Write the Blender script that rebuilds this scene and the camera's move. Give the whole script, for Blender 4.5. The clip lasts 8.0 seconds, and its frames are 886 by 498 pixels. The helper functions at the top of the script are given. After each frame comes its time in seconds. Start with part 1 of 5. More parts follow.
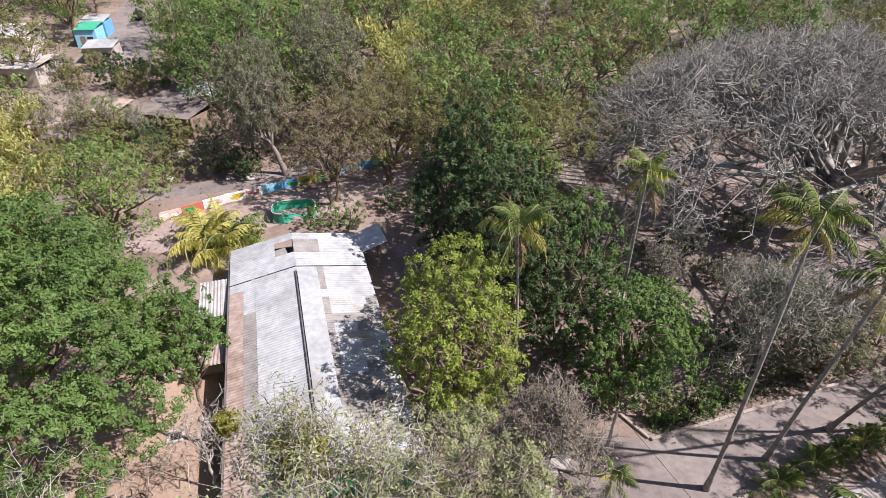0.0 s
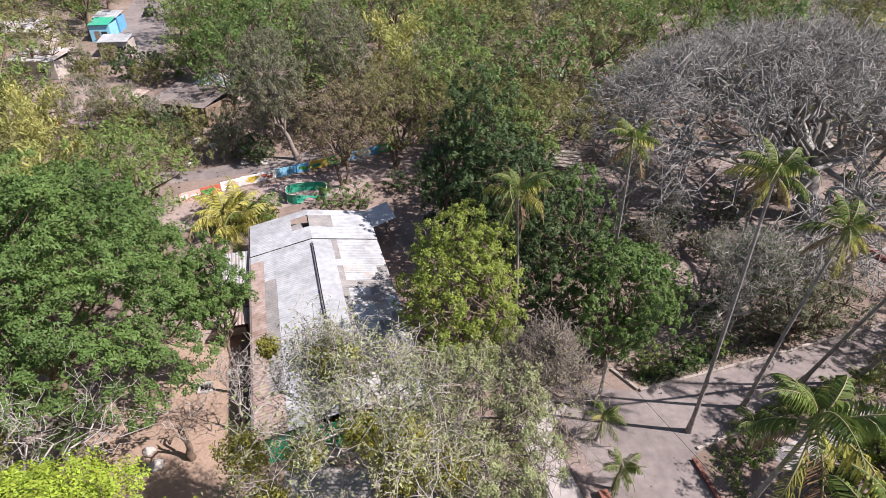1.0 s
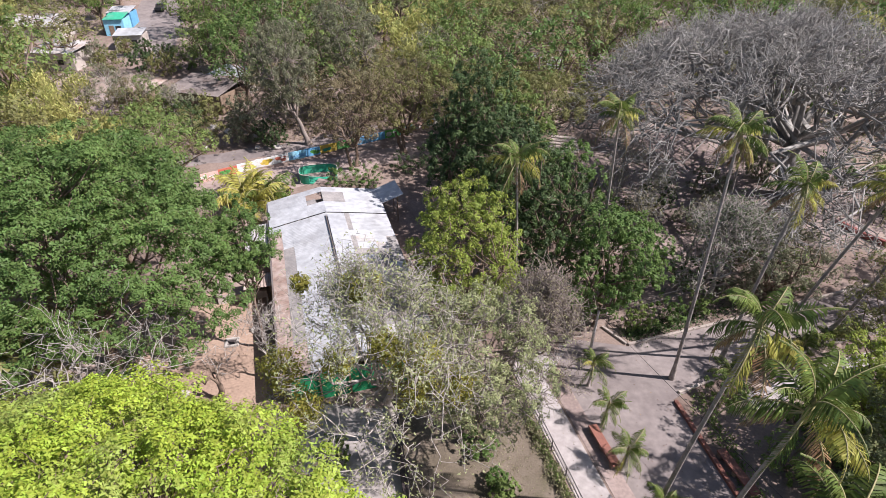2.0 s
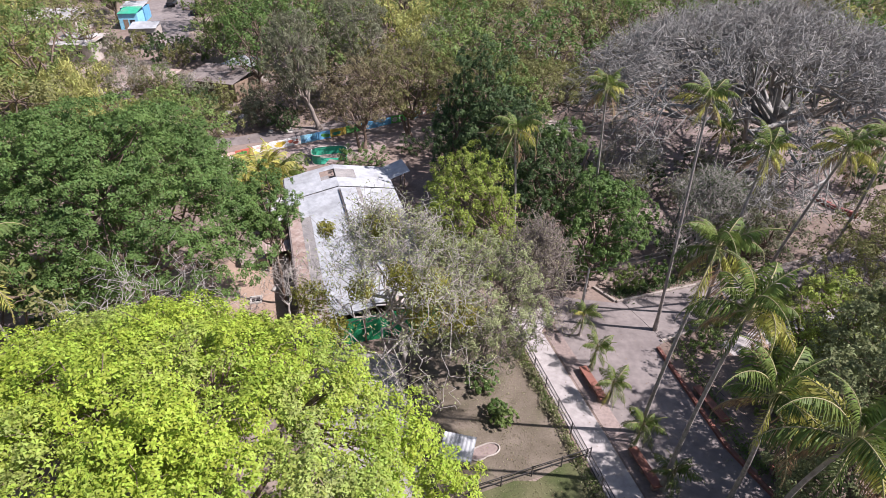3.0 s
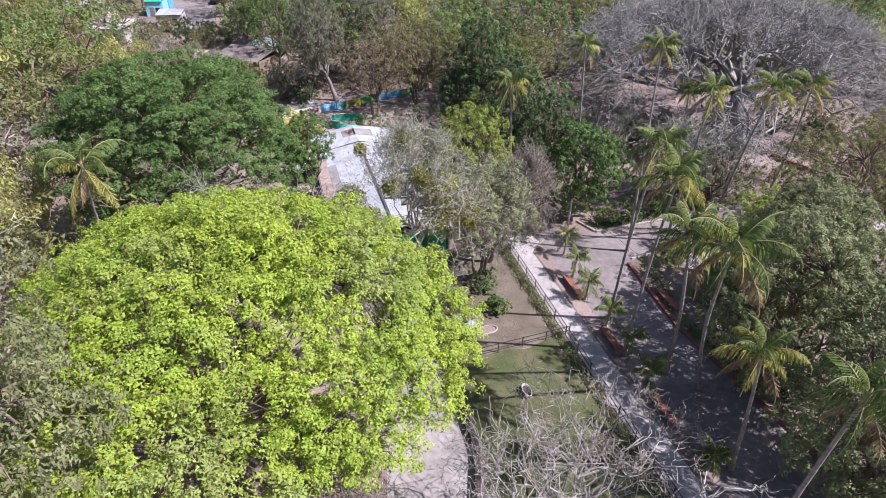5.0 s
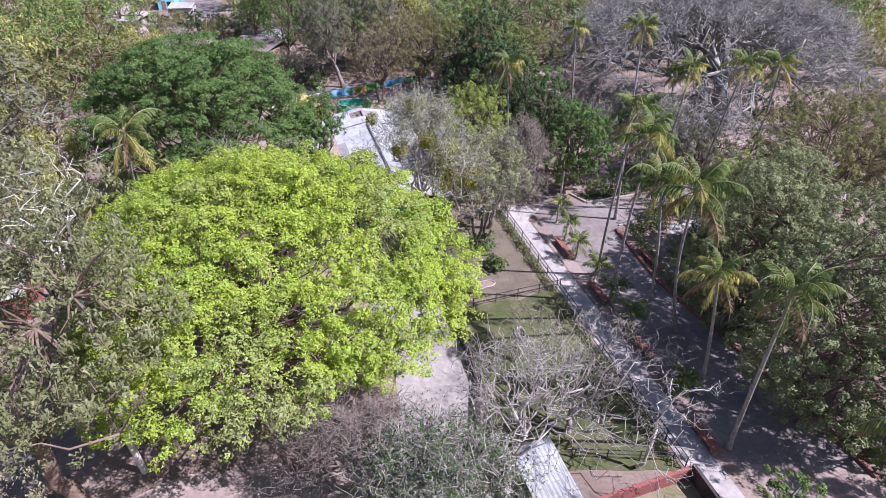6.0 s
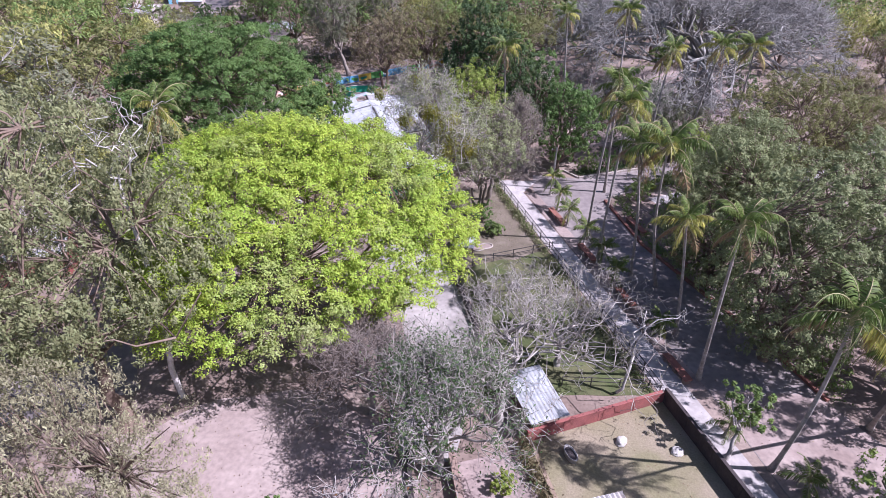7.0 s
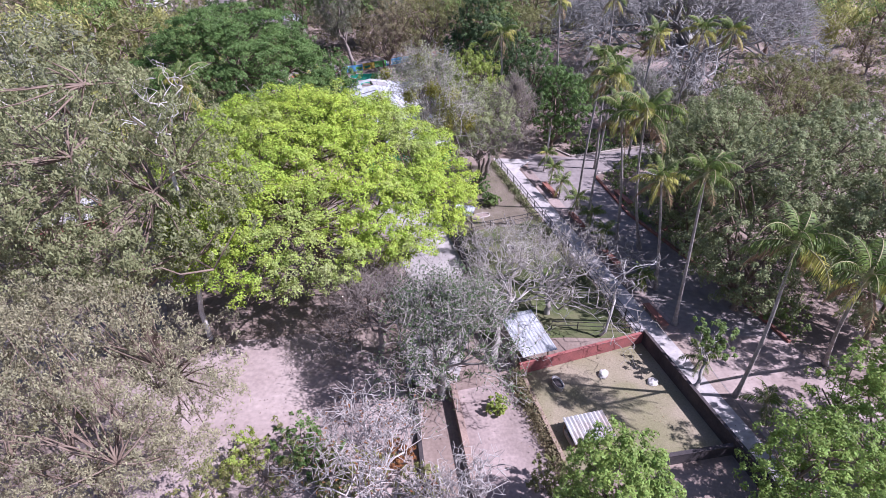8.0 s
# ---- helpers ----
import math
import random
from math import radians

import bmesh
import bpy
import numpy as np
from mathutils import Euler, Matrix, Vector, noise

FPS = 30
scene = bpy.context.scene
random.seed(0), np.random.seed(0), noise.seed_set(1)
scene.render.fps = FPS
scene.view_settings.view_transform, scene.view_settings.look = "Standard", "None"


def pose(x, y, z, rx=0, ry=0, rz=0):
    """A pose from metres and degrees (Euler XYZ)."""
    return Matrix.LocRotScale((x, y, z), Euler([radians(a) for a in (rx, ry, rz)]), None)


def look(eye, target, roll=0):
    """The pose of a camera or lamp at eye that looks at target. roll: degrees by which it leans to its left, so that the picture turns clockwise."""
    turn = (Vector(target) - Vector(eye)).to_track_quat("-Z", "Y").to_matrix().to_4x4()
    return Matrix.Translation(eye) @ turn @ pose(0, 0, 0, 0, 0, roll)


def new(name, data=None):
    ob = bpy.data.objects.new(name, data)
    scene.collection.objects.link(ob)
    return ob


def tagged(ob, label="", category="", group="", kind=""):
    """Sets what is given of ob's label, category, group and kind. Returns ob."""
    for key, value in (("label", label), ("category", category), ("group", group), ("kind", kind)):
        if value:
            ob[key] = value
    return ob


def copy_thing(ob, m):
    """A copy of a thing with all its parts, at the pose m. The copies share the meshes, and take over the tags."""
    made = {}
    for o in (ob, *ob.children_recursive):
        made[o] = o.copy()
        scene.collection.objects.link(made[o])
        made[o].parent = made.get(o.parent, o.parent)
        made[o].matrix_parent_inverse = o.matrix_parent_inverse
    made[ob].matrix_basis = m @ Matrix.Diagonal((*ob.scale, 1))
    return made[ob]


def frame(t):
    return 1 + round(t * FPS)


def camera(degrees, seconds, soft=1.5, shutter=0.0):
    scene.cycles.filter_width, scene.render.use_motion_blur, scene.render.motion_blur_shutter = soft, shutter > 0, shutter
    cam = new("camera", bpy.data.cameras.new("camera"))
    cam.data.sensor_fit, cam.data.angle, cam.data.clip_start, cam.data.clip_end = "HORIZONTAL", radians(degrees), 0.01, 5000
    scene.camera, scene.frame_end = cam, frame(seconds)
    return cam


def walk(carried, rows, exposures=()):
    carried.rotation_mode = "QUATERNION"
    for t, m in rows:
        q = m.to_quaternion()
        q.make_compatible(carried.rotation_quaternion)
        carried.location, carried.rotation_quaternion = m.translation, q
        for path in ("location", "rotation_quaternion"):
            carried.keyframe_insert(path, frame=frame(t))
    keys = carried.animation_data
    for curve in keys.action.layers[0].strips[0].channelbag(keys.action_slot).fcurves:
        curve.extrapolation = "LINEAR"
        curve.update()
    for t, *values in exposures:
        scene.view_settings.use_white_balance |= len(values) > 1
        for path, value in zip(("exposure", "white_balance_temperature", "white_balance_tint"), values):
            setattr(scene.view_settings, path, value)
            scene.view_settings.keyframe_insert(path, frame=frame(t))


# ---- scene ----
cam = camera(76.0, 8.0, soft=0.75)
ROWS = [
    (0.00, 0.000, 0.000, 30.000, 0.009, -32.597, 0.070),
    (0.50, -0.241, -2.011, 29.979, 0.006, -32.587, 0.076),
    (1.00, -0.479, -4.173, 29.946, 0.002, -32.579, 0.083),
    (1.50, -0.714, -6.469, 29.903, -0.004, -32.572, 0.090),
    (2.25, -1.055, -10.133, 29.817, -0.012, -32.565, 0.102),
    (3.00, -1.381, -14.013, 29.706, -0.023, -32.561, 0.115),
    (3.50, -1.587, -16.693, 29.618, -0.031, -32.560, 0.125),
    (4.00, -1.782, -19.430, 29.519, -0.040, -32.560, 0.135),
    (4.50, -1.964, -22.207, 29.409, -0.050, -32.563, 0.145),
    (5.25, -2.213, -26.415, 29.223, -0.066, -32.569, 0.162),
    (6.00, -2.425, -30.627, 29.012, -0.084, -32.578, 0.180),
    (6.50, -2.545, -33.411, 28.858, -0.096, -32.586, 0.193),
    (7.00, -2.646, -36.157, 28.692, -0.110, -32.596, 0.206),
    (7.50, -2.726, -38.850, 28.516, -0.124, -32.607, 0.220),
    (8.00, -2.784, -41.473, 28.328, -0.139, -32.620, 0.235),
]
walk(cam, [(t, pose(x, y, z, 90 + pitch, -roll, yaw)) for t, x, y, z, yaw, pitch, roll in ROWS], exposures=((0.0, 0.69, 6500, 16), (4.0, 0.72, 6100, 19), (8.0, 0.89, 5550, 28)))

# ---- world and sun ----
SUN_AZ, SUN_EL = -17.0, 49.0
world = bpy.data.worlds.new("sky")
scene.world = world
world.use_nodes = True
wt = world.node_tree
sky = wt.nodes.new("ShaderNodeTexSky")
sky.sky_type, sky.sun_disc = "NISHITA", False
sky.sun_elevation, sky.sun_rotation = radians(SUN_EL), radians(90 - SUN_AZ)
sky.air_density, sky.dust_density = 1.0, 1.2
wt.nodes["Background"].inputs["Strength"].default_value = 0.072
wt.links.new(sky.outputs["Color"], wt.nodes["Background"].inputs["Color"])
sun_data = bpy.data.lights.new("sun", "SUN")
sun_data.energy, sun_data.angle, sun_data.color = 5.0, radians(0.55), (1.0, 0.95, 0.9)
sun = new("sun", sun_data)
sd = Vector((math.cos(radians(SUN_AZ)) * math.cos(radians(SUN_EL)), math.sin(radians(SUN_AZ)) * math.cos(radians(SUN_EL)), math.sin(radians(SUN_EL))))
sun.matrix_world = look(sd * 90, (0, 0, 0))


# ---- materials ----
def material(name, a, b, scale=3.0, rough=0.85, bump=0.2, fine=40.0, c=None, metal=0.0, island=0.0, translucent=0.0, spec=0.3, wave=None):
    """Two colours mixed by coarse and fine noise, a third as stains, with bump; island: spread of brightness from piece to piece."""
    m = bpy.data.materials.new(name)
    m.use_nodes = True
    nt = m.node_tree
    n, l = nt.nodes, nt.links
    p = n["Principled BSDF"]
    tc = n.new("ShaderNodeTexCoord")
    n1, n2 = n.new("ShaderNodeTexNoise"), n.new("ShaderNodeTexNoise")
    n1.inputs["Scale"].default_value, n1.inputs["Detail"].default_value = scale, 6
    n2.inputs["Scale"].default_value, n2.inputs["Detail"].default_value = fine, 4
    geo = n.new("ShaderNodeNewGeometry")
    for t in (n1, n2):
        l.new(geo.outputs["Position"], t.inputs["Vector"])
    ramp = n.new("ShaderNodeMapRange")
    ramp.inputs["From Min"].default_value, ramp.inputs["From Max"].default_value = 0.35, 0.65
    l.new(n1.outputs["Fac"], ramp.inputs["Value"])
    mix = n.new("ShaderNodeMix")
    mix.data_type = "RGBA"
    mix.inputs["A"].default_value, mix.inputs["B"].default_value = (*a, 1), (*b, 1)
    l.new(ramp.outputs["Result"], mix.inputs["Factor"])
    col = mix.outputs["Result"]
    if c is not None:
        n3 = n.new("ShaderNodeTexNoise")
        n3.inputs["Scale"].default_value, n3.inputs["Detail"].default_value = scale * 0.37, 8
        n3.inputs["Roughness"].default_value = 0.65
        l.new(geo.outputs["Position"], n3.inputs["Vector"])
        r3 = n.new("ShaderNodeMapRange")
        r3.inputs["From Min"].default_value, r3.inputs["From Max"].default_value = 0.5, 0.68
        l.new(n3.outputs["Fac"], r3.inputs["Value"])
        m3 = n.new("ShaderNodeMix")
        m3.data_type = "RGBA"
        m3.inputs["B"].default_value = (*c, 1)
        l.new(r3.outputs["Result"], m3.inputs["Factor"])
        l.new(col, m3.inputs["A"])
        col = m3.outputs["Result"]
    hsv = n.new("ShaderNodeHueSaturation")
    l.new(col, hsv.inputs["Color"])
    vr = n.new("ShaderNodeMapRange")
    vr.inputs["From Min"].default_value, vr.inputs["From Max"].default_value = 0.3, 0.7
    vr.inputs["To Min"].default_value, vr.inputs["To Max"].default_value = 0.85, 1.15
    l.new(n2.outputs["Fac"], vr.inputs["Value"])
    val = vr.outputs["Result"]
    if island:
        ir = n.new("ShaderNodeMapRange")
        ir.inputs["To Min"].default_value, ir.inputs["To Max"].default_value = 1 - island, 1 + island
        l.new(geo.outputs["Random Per Island"], ir.inputs["Value"])
        mm = n.new("ShaderNodeMath")
        mm.operation = "MULTIPLY"
        l.new(val, mm.inputs[0]), l.new(ir.outputs["Result"], mm.inputs[1])
        val = mm.outputs["Value"]
        hr = n.new("ShaderNodeMapRange")
        hr.inputs["To Min"].default_value, hr.inputs["To Max"].default_value = 0.5 - island * 0.05, 0.5 + island * 0.05
        l.new(geo.outputs["Random Per Island"], hr.inputs["Value"])
        l.new(hr.outputs["Result"], hsv.inputs["Hue"])
    l.new(val, hsv.inputs["Value"])
    l.new(hsv.outputs["Color"], p.inputs["Base Color"])
    p.inputs["Roughness"].default_value, p.inputs["Metallic"].default_value = rough, metal
    p.inputs["Specular IOR Level"].default_value = spec
    if bump:
        bp = n.new("ShaderNodeBump")
        bp.inputs["Strength"].default_value, bp.inputs["Distance"].default_value = bump, 0.05
        l.new(n2.outputs["Fac"], bp.inputs["Height"])
        l.new(bp.outputs["Normal"], p.inputs["Normal"])
    if translucent:
        tr, ms = n.new("ShaderNodeBsdfTranslucent"), n.new("ShaderNodeMixShader")
        l.new(hsv.outputs["Color"], tr.inputs["Color"])
        ms.inputs["Fac"].default_value = translucent
        l.new(p.outputs["BSDF"], ms.inputs[1]), l.new(tr.outputs["BSDF"], ms.inputs[2])
        l.new(ms.outputs["Shader"], n["Material Output"].inputs["Surface"])
    return m


def leafy(name, a, b, scale=0.35, island=0.3, translucent=0.4, rough=0.55, c=None):
    return material(name, a, b, scale, rough, 0, 3.0, c=c, island=island, translucent=translucent, spec=0.25)


M = {
    "soil": material("soil", (0.27, 0.205, 0.175), (0.17, 0.125, 0.105), 0.22, 0.95, 0.2, 5.0, c=(0.36, 0.29, 0.255)),
    "yard": material("yard_earth", (0.37, 0.265, 0.205), (0.31, 0.22, 0.17), 0.3, 0.95, 0.08, 5.0, c=(0.26, 0.185, 0.145)),
    "clearing": material("pale_earth", (0.345, 0.275, 0.252), (0.28, 0.218, 0.20), 0.35, 0.95, 0.03, 3.0, c=(0.225, 0.168, 0.15)),
    "turf": material("worn_turf", (0.20, 0.163, 0.13), (0.12, 0.098, 0.072), 0.5, 0.95, 0.3, 9.0, c=(0.095, 0.095, 0.048)),
    # grey-brown taken down in tone to carry part of the trees' shade
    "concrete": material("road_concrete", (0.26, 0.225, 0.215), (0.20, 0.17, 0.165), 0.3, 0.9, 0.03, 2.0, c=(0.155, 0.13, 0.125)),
    "walk": material("walk_concrete", (0.44, 0.405, 0.395), (0.35, 0.315, 0.31), 0.5, 0.9, 0.04, 2.5, c=(0.31, 0.28, 0.27)),
    "court": material("court_concrete", (0.37, 0.335, 0.32), (0.29, 0.26, 0.25), 0.35, 0.9, 0.04, 2.5, c=(0.22, 0.195, 0.185)),
    "kerb": material("kerb_stone", (0.42, 0.37, 0.335), (0.31, 0.265, 0.24), 1.2, 0.9, 0.3, 12.0, c=(0.25, 0.21, 0.19)),
    "red": material("red_paint", (0.30, 0.10, 0.09), (0.24, 0.085, 0.08), 1.5, 0.8, 0.2, 14.0, c=(0.20, 0.09, 0.075)),
    "benchred": material("faded_red_concrete", (0.29, 0.12, 0.09), (0.22, 0.10, 0.08), 1.5, 0.85, 0.2, 14.0, c=(0.14, 0.085, 0.07)),
    "penturf": material("yellowish_pen_turf", (0.26, 0.215, 0.155), (0.185, 0.165, 0.095), 0.35, 0.95, 0.3, 9.0, c=(0.16, 0.155, 0.075)),
    "moss": material("mossy_turf", (0.125, 0.12, 0.062), (0.066, 0.08, 0.03), 0.6, 0.95, 0.3, 9.0, c=(0.085, 0.115, 0.035)),
    # near-black colour carries the shade on the footpath wall's sunless face
    "darkwall": material("dark_shaded_wall", (0.045, 0.038, 0.04), (0.075, 0.06, 0.06), 0.9, 0.9, 0.3, 8.0, c=(0.10, 0.08, 0.075)),
    "whiteroof": material("white_painted_sheet", (0.46, 0.47, 0.49), (0.37, 0.38, 0.40), 0.6, 0.5, 0.03, 2.0, c=(0.29, 0.29, 0.30), spec=0.4),
    "greyroof": material("weathered_fibre_sheet", (0.21, 0.20, 0.20), (0.30, 0.28, 0.27), 0.9, 0.7, 0.1, 7.0, c=(0.14, 0.13, 0.13)),
    "rustroof": material("rusted_sheet", (0.30, 0.22, 0.19), (0.40, 0.33, 0.30), 1.3, 0.8, 0.1, 3.0, c=(0.21, 0.14, 0.115)),
    "zinc": material("dull_zinc_sheet", (0.42, 0.41, 0.40), (0.31, 0.30, 0.30), 0.9, 0.55, 0.1, 7.0, c=(0.30, 0.22, 0.18)),
    "darkzinc": material("aged_zinc_sheet", (0.14, 0.12, 0.115), (0.20, 0.17, 0.16), 0.8, 0.7, 0.1, 7.0, c=(0.10, 0.07, 0.06)),
    "plaster": material("stained_plaster", (0.52, 0.47, 0.43), (0.42, 0.37, 0.34), 0.7, 0.9, 0.2, 9.0, c=(0.28, 0.24, 0.22)),
    "brick": material("clay_wall", (0.31, 0.22, 0.18), (0.24, 0.17, 0.14), 0.8, 0.9, 0.3, 9.0, c=(0.17, 0.13, 0.11)),
    "greennet": material("green_netting", (0.04, 0.42, 0.19), (0.03, 0.33, 0.14), 1.4, 0.7, 0.3, 12.0, c=(0.05, 0.38, 0.20), translucent=0.3),
    "steel": material("painted_steel", (0.05, 0.048, 0.05), (0.09, 0.08, 0.08), 3.0, 0.5, 0.05, 20.0, metal=0.3),
    "timber": material("weathered_timber", (0.20, 0.14, 0.10), (0.28, 0.21, 0.16), 2.0, 0.85, 0.3, 16.0),
    "bark": material("brown_bark", (0.15, 0.105, 0.08), (0.22, 0.165, 0.13), 1.5, 0.95, 0.8, 9.0),
    "greybark": material("pale_grey_bark", (0.47, 0.43, 0.40), (0.30, 0.265, 0.245), 1.0, 0.9, 0.4, 9.0),
    "drybark": material("dry_twig_bark", (0.29, 0.245, 0.22), (0.20, 0.165, 0.145), 0.8, 0.95, 0.3, 7.0),
    "whitebark": material("bleached_dead_wood", (0.62, 0.58, 0.54), (0.44, 0.40, 0.37), 1.3, 0.85, 0.3, 10.0),
    "palmbark": material("palm_bark", (0.38, 0.34, 0.315), (0.25, 0.215, 0.20), 2.5, 0.95, 0.7, 12.0),
    "domebark": material("warm_grey_bark", (0.365, 0.352, 0.332), (0.195, 0.183, 0.17), 0.7, 0.95, 0.3, 8.0),
    "tanglebark": material("mottled_grey_bark", (0.43, 0.395, 0.36), (0.22, 0.19, 0.17), 1.0, 0.95, 0.3, 7.0),
    "stone": material("pale_stone", (0.50, 0.47, 0.44), (0.38, 0.35, 0.33), 2.0, 0.9, 0.5, 12.0),
    "white": material("white_enamel", (0.78, 0.77, 0.75), (0.66, 0.64, 0.62), 3.0, 0.35, 0.05, 10.0),
    "black": material("black_rubber", (0.02, 0.02, 0.02), (0.035, 0.03, 0.03), 3.0, 0.7, 0.1, 10.0),
    "leaf_bright": leafy("bright_lime_leaf", (0.40, 0.49, 0.065), (0.31, 0.41, 0.06), island=0.3, translucent=0.38, c=(0.33, 0.36, 0.15)),
    "leaf_deep": leafy("deep_green_leaf", (0.155, 0.24, 0.068), (0.108, 0.178, 0.052)),
    "leaf_dark": leafy("dark_glossy_leaf", (0.085, 0.13, 0.045), (0.055, 0.09, 0.035), translucent=0.25),
    "leaf_mid": leafy("mid_green_leaf", (0.22, 0.29, 0.085), (0.15, 0.215, 0.065)),
    "leaf_fresh": leafy("fresh_green_leaf", (0.265, 0.355, 0.085), (0.185, 0.265, 0.065)),
    "leaf_yellow": leafy("yellow_green_leaf", (0.315, 0.375, 0.075), (0.225, 0.285, 0.06)),
    "leaf_olive": leafy("olive_leaf", (0.25, 0.245, 0.09), (0.18, 0.185, 0.075)),
    "leaf_grey": leafy("grey_green_leaf", (0.25, 0.255, 0.155), (0.185, 0.19, 0.125)),
    "leaf_sage": leafy("sage_green_leaf", (0.35, 0.375, 0.19), (0.255, 0.28, 0.14)),
    "leaf_mist": leafy("olive_mistletoe_leaf", (0.33, 0.30, 0.06), (0.23, 0.225, 0.05)),
    # darker than the pale earth: shade under the bare dome is in this colour
    "dust": material("shaded_dust", (0.33, 0.26, 0.24), (0.24, 0.185, 0.17), 0.3, 0.95, 0.12, 5.0, c=(0.17, 0.13, 0.115)),
    "leaf_euc": leafy("drab_green_leaf", (0.29, 0.295, 0.145), (0.205, 0.22, 0.105)),
    "leaf_dry": leafy("dry_tan_leaf", (0.345, 0.315, 0.195), (0.255, 0.24, 0.145)),
    "leaf_brown": leafy("brown_leaf", (0.26, 0.215, 0.12), (0.19, 0.165, 0.095)),
    "leaf_mango": leafy("blue_green_leaf", (0.255, 0.28, 0.13), (0.175, 0.20, 0.09), translucent=0.3, rough=0.6),
    "leaf_rust": leafy("rusty_leaf", (0.28, 0.12, 0.05), (0.20, 0.10, 0.045)),
    "leaf_bamboo": leafy("bamboo_leaf", (0.46, 0.43, 0.15), (0.34, 0.36, 0.12)),
    "frond": leafy("palm_leaflet", (0.155, 0.205, 0.05), (0.095, 0.14, 0.035), 1.2, 0.3, 0.3),
    "frond_yellow": leafy("yellowing_palm_leaflet", (0.45, 0.41, 0.10), (0.32, 0.32, 0.08), 1.2, 0.3, 0.35),
    "frond_dry": leafy("dried_palm_leaflet", (0.36, 0.24, 0.13), (0.28, 0.17, 0.09), 1.2, 0.3, 0.25),
    "rachis": material("palm_rib", (0.33, 0.30, 0.15), (0.26, 0.22, 0.12), 2.0, 0.6, 0.1, 10.0),
    "litter": material("leaf_litter", (0.22, 0.14, 0.09), (0.13, 0.09, 0.06), 1.0, 0.95, 0, 5.0, island=0.5),
}


# ---- the lie of the land ----
def rise(y):
    """Height of the ground: flat in front, a gentle hillside behind the shed."""
    d = max(0.0, y - 22.0)
    return 0.0012 * min(d, 31.0) ** 2 + 0.0744 * max(0.0, min(d, 200.0) - 31.0)


# ---- mesh helpers ----
def mesh_from(name, verts, faces, mat, smooth=False):
    me = bpy.data.meshes.new(name)
    verts = np.asarray(verts, dtype=np.float32).reshape(-1, 3)
    faces = np.asarray(faces, dtype=np.int32)
    k = faces.shape[1]
    me.vertices.add(len(verts))
    me.vertices.foreach_set("co", verts.ravel())
    me.loops.add(faces.size)
    me.loops.foreach_set("vertex_index", faces.ravel())
    me.polygons.add(len(faces))
    me.polygons.foreach_set("loop_start", np.arange(0, faces.size, k, dtype=np.int32))
    me.polygons.foreach_set("use_smooth", np.full(len(faces), smooth))
    me.materials.append(mat)
    me.update(calc_edges=True)
    return me


def child(name, me, parent, label="", m=None):
    ob = new(name, me)
    ob.parent = parent
    if m is not None:
        ob.matrix_basis = m
    return tagged(ob, label) if label else ob


def part(name, bm, mat, parent, label="", m=None):
    me = bpy.data.meshes.new(name)
    bm.to_mesh(me)
    bm.free()
    me.materials.append(mat)
    return child(name, me, parent, label, m)


def thing(name, x, y, z, label, category, group="", kind="", rz=0.0):
    ob = new(name)
    ob.empty_display_size = 0.2
    ob.matrix_basis = pose(x, y, z + rise(y), 0, 0, rz)
    return tagged(ob, label, category, group, kind)


def box(sx, sy, sz, x=0.0, y=0.0, z=0.0, bevel=0.0, rot=None):
    """A bmesh box of that size whose base is centred at x, y, z."""
    bm = bmesh.new()
    bmesh.ops.create_cube(bm, size=1.0)
    bmesh.ops.scale(bm, vec=(sx, sy, sz), verts=bm.verts)
    if bevel:
        bmesh.ops.bevel(bm, geom=bm.edges[:], offset=bevel, segments=1, affect="EDGES")
    if rot:
        bmesh.ops.rotate(bm, matrix=Euler([radians(a) for a in rot]).to_matrix(), verts=bm.verts)
    bmesh.ops.translate(bm, vec=(x, y, z + (0 if rot else sz / 2)), verts=bm.verts)
    return bm


def tubes(lines, radii, sides):
    """Tapered tubes round many polylines with the same number of points: arrays (n, k, 3) and (n, k)."""
    P, R = np.asarray(lines, float), np.asarray(radii, float)
    n, k, _ = P.shape
    T = np.gradient(P, axis=1)
    T /= np.linalg.norm(T, axis=2, keepdims=True) + 1e-9
    ref = np.where(np.abs(T[:, :1, 2:]) > 0.9, np.array([1.0, 0, 0]), np.array([0, 0, 1.0]))
    A = np.cross(T, ref)
    A /= np.linalg.norm(A, axis=2, keepdims=True) + 1e-9
    B = np.cross(T, A)
    ang = np.arange(sides) * 2 * np.pi / sides
    ring = P[:, :, None] + R[:, :, None, None] * (A[:, :, None] * np.cos(ang)[:, None] + B[:, :, None] * np.sin(ang)[:, None])
    idx = np.arange(n * k * sides).reshape(n, k, sides)
    a, b = idx[:, :-1], idx[:, 1:]
    f = np.stack([a, np.roll(a, -1, 2), np.roll(b, -1, 2), b], -1).reshape(-1, 4)
    return ring.reshape(-1, 3), f


def join(pieces):
    vs, fs, o = [], [], 0
    for v, f in pieces:
        vs.append(v), fs.append(f + o)
        o += len(v)
    return np.concatenate(vs), np.concatenate(fs)


def unit(v):
    return v / (np.linalg.norm(v, axis=-1, keepdims=True) + 1e-9)


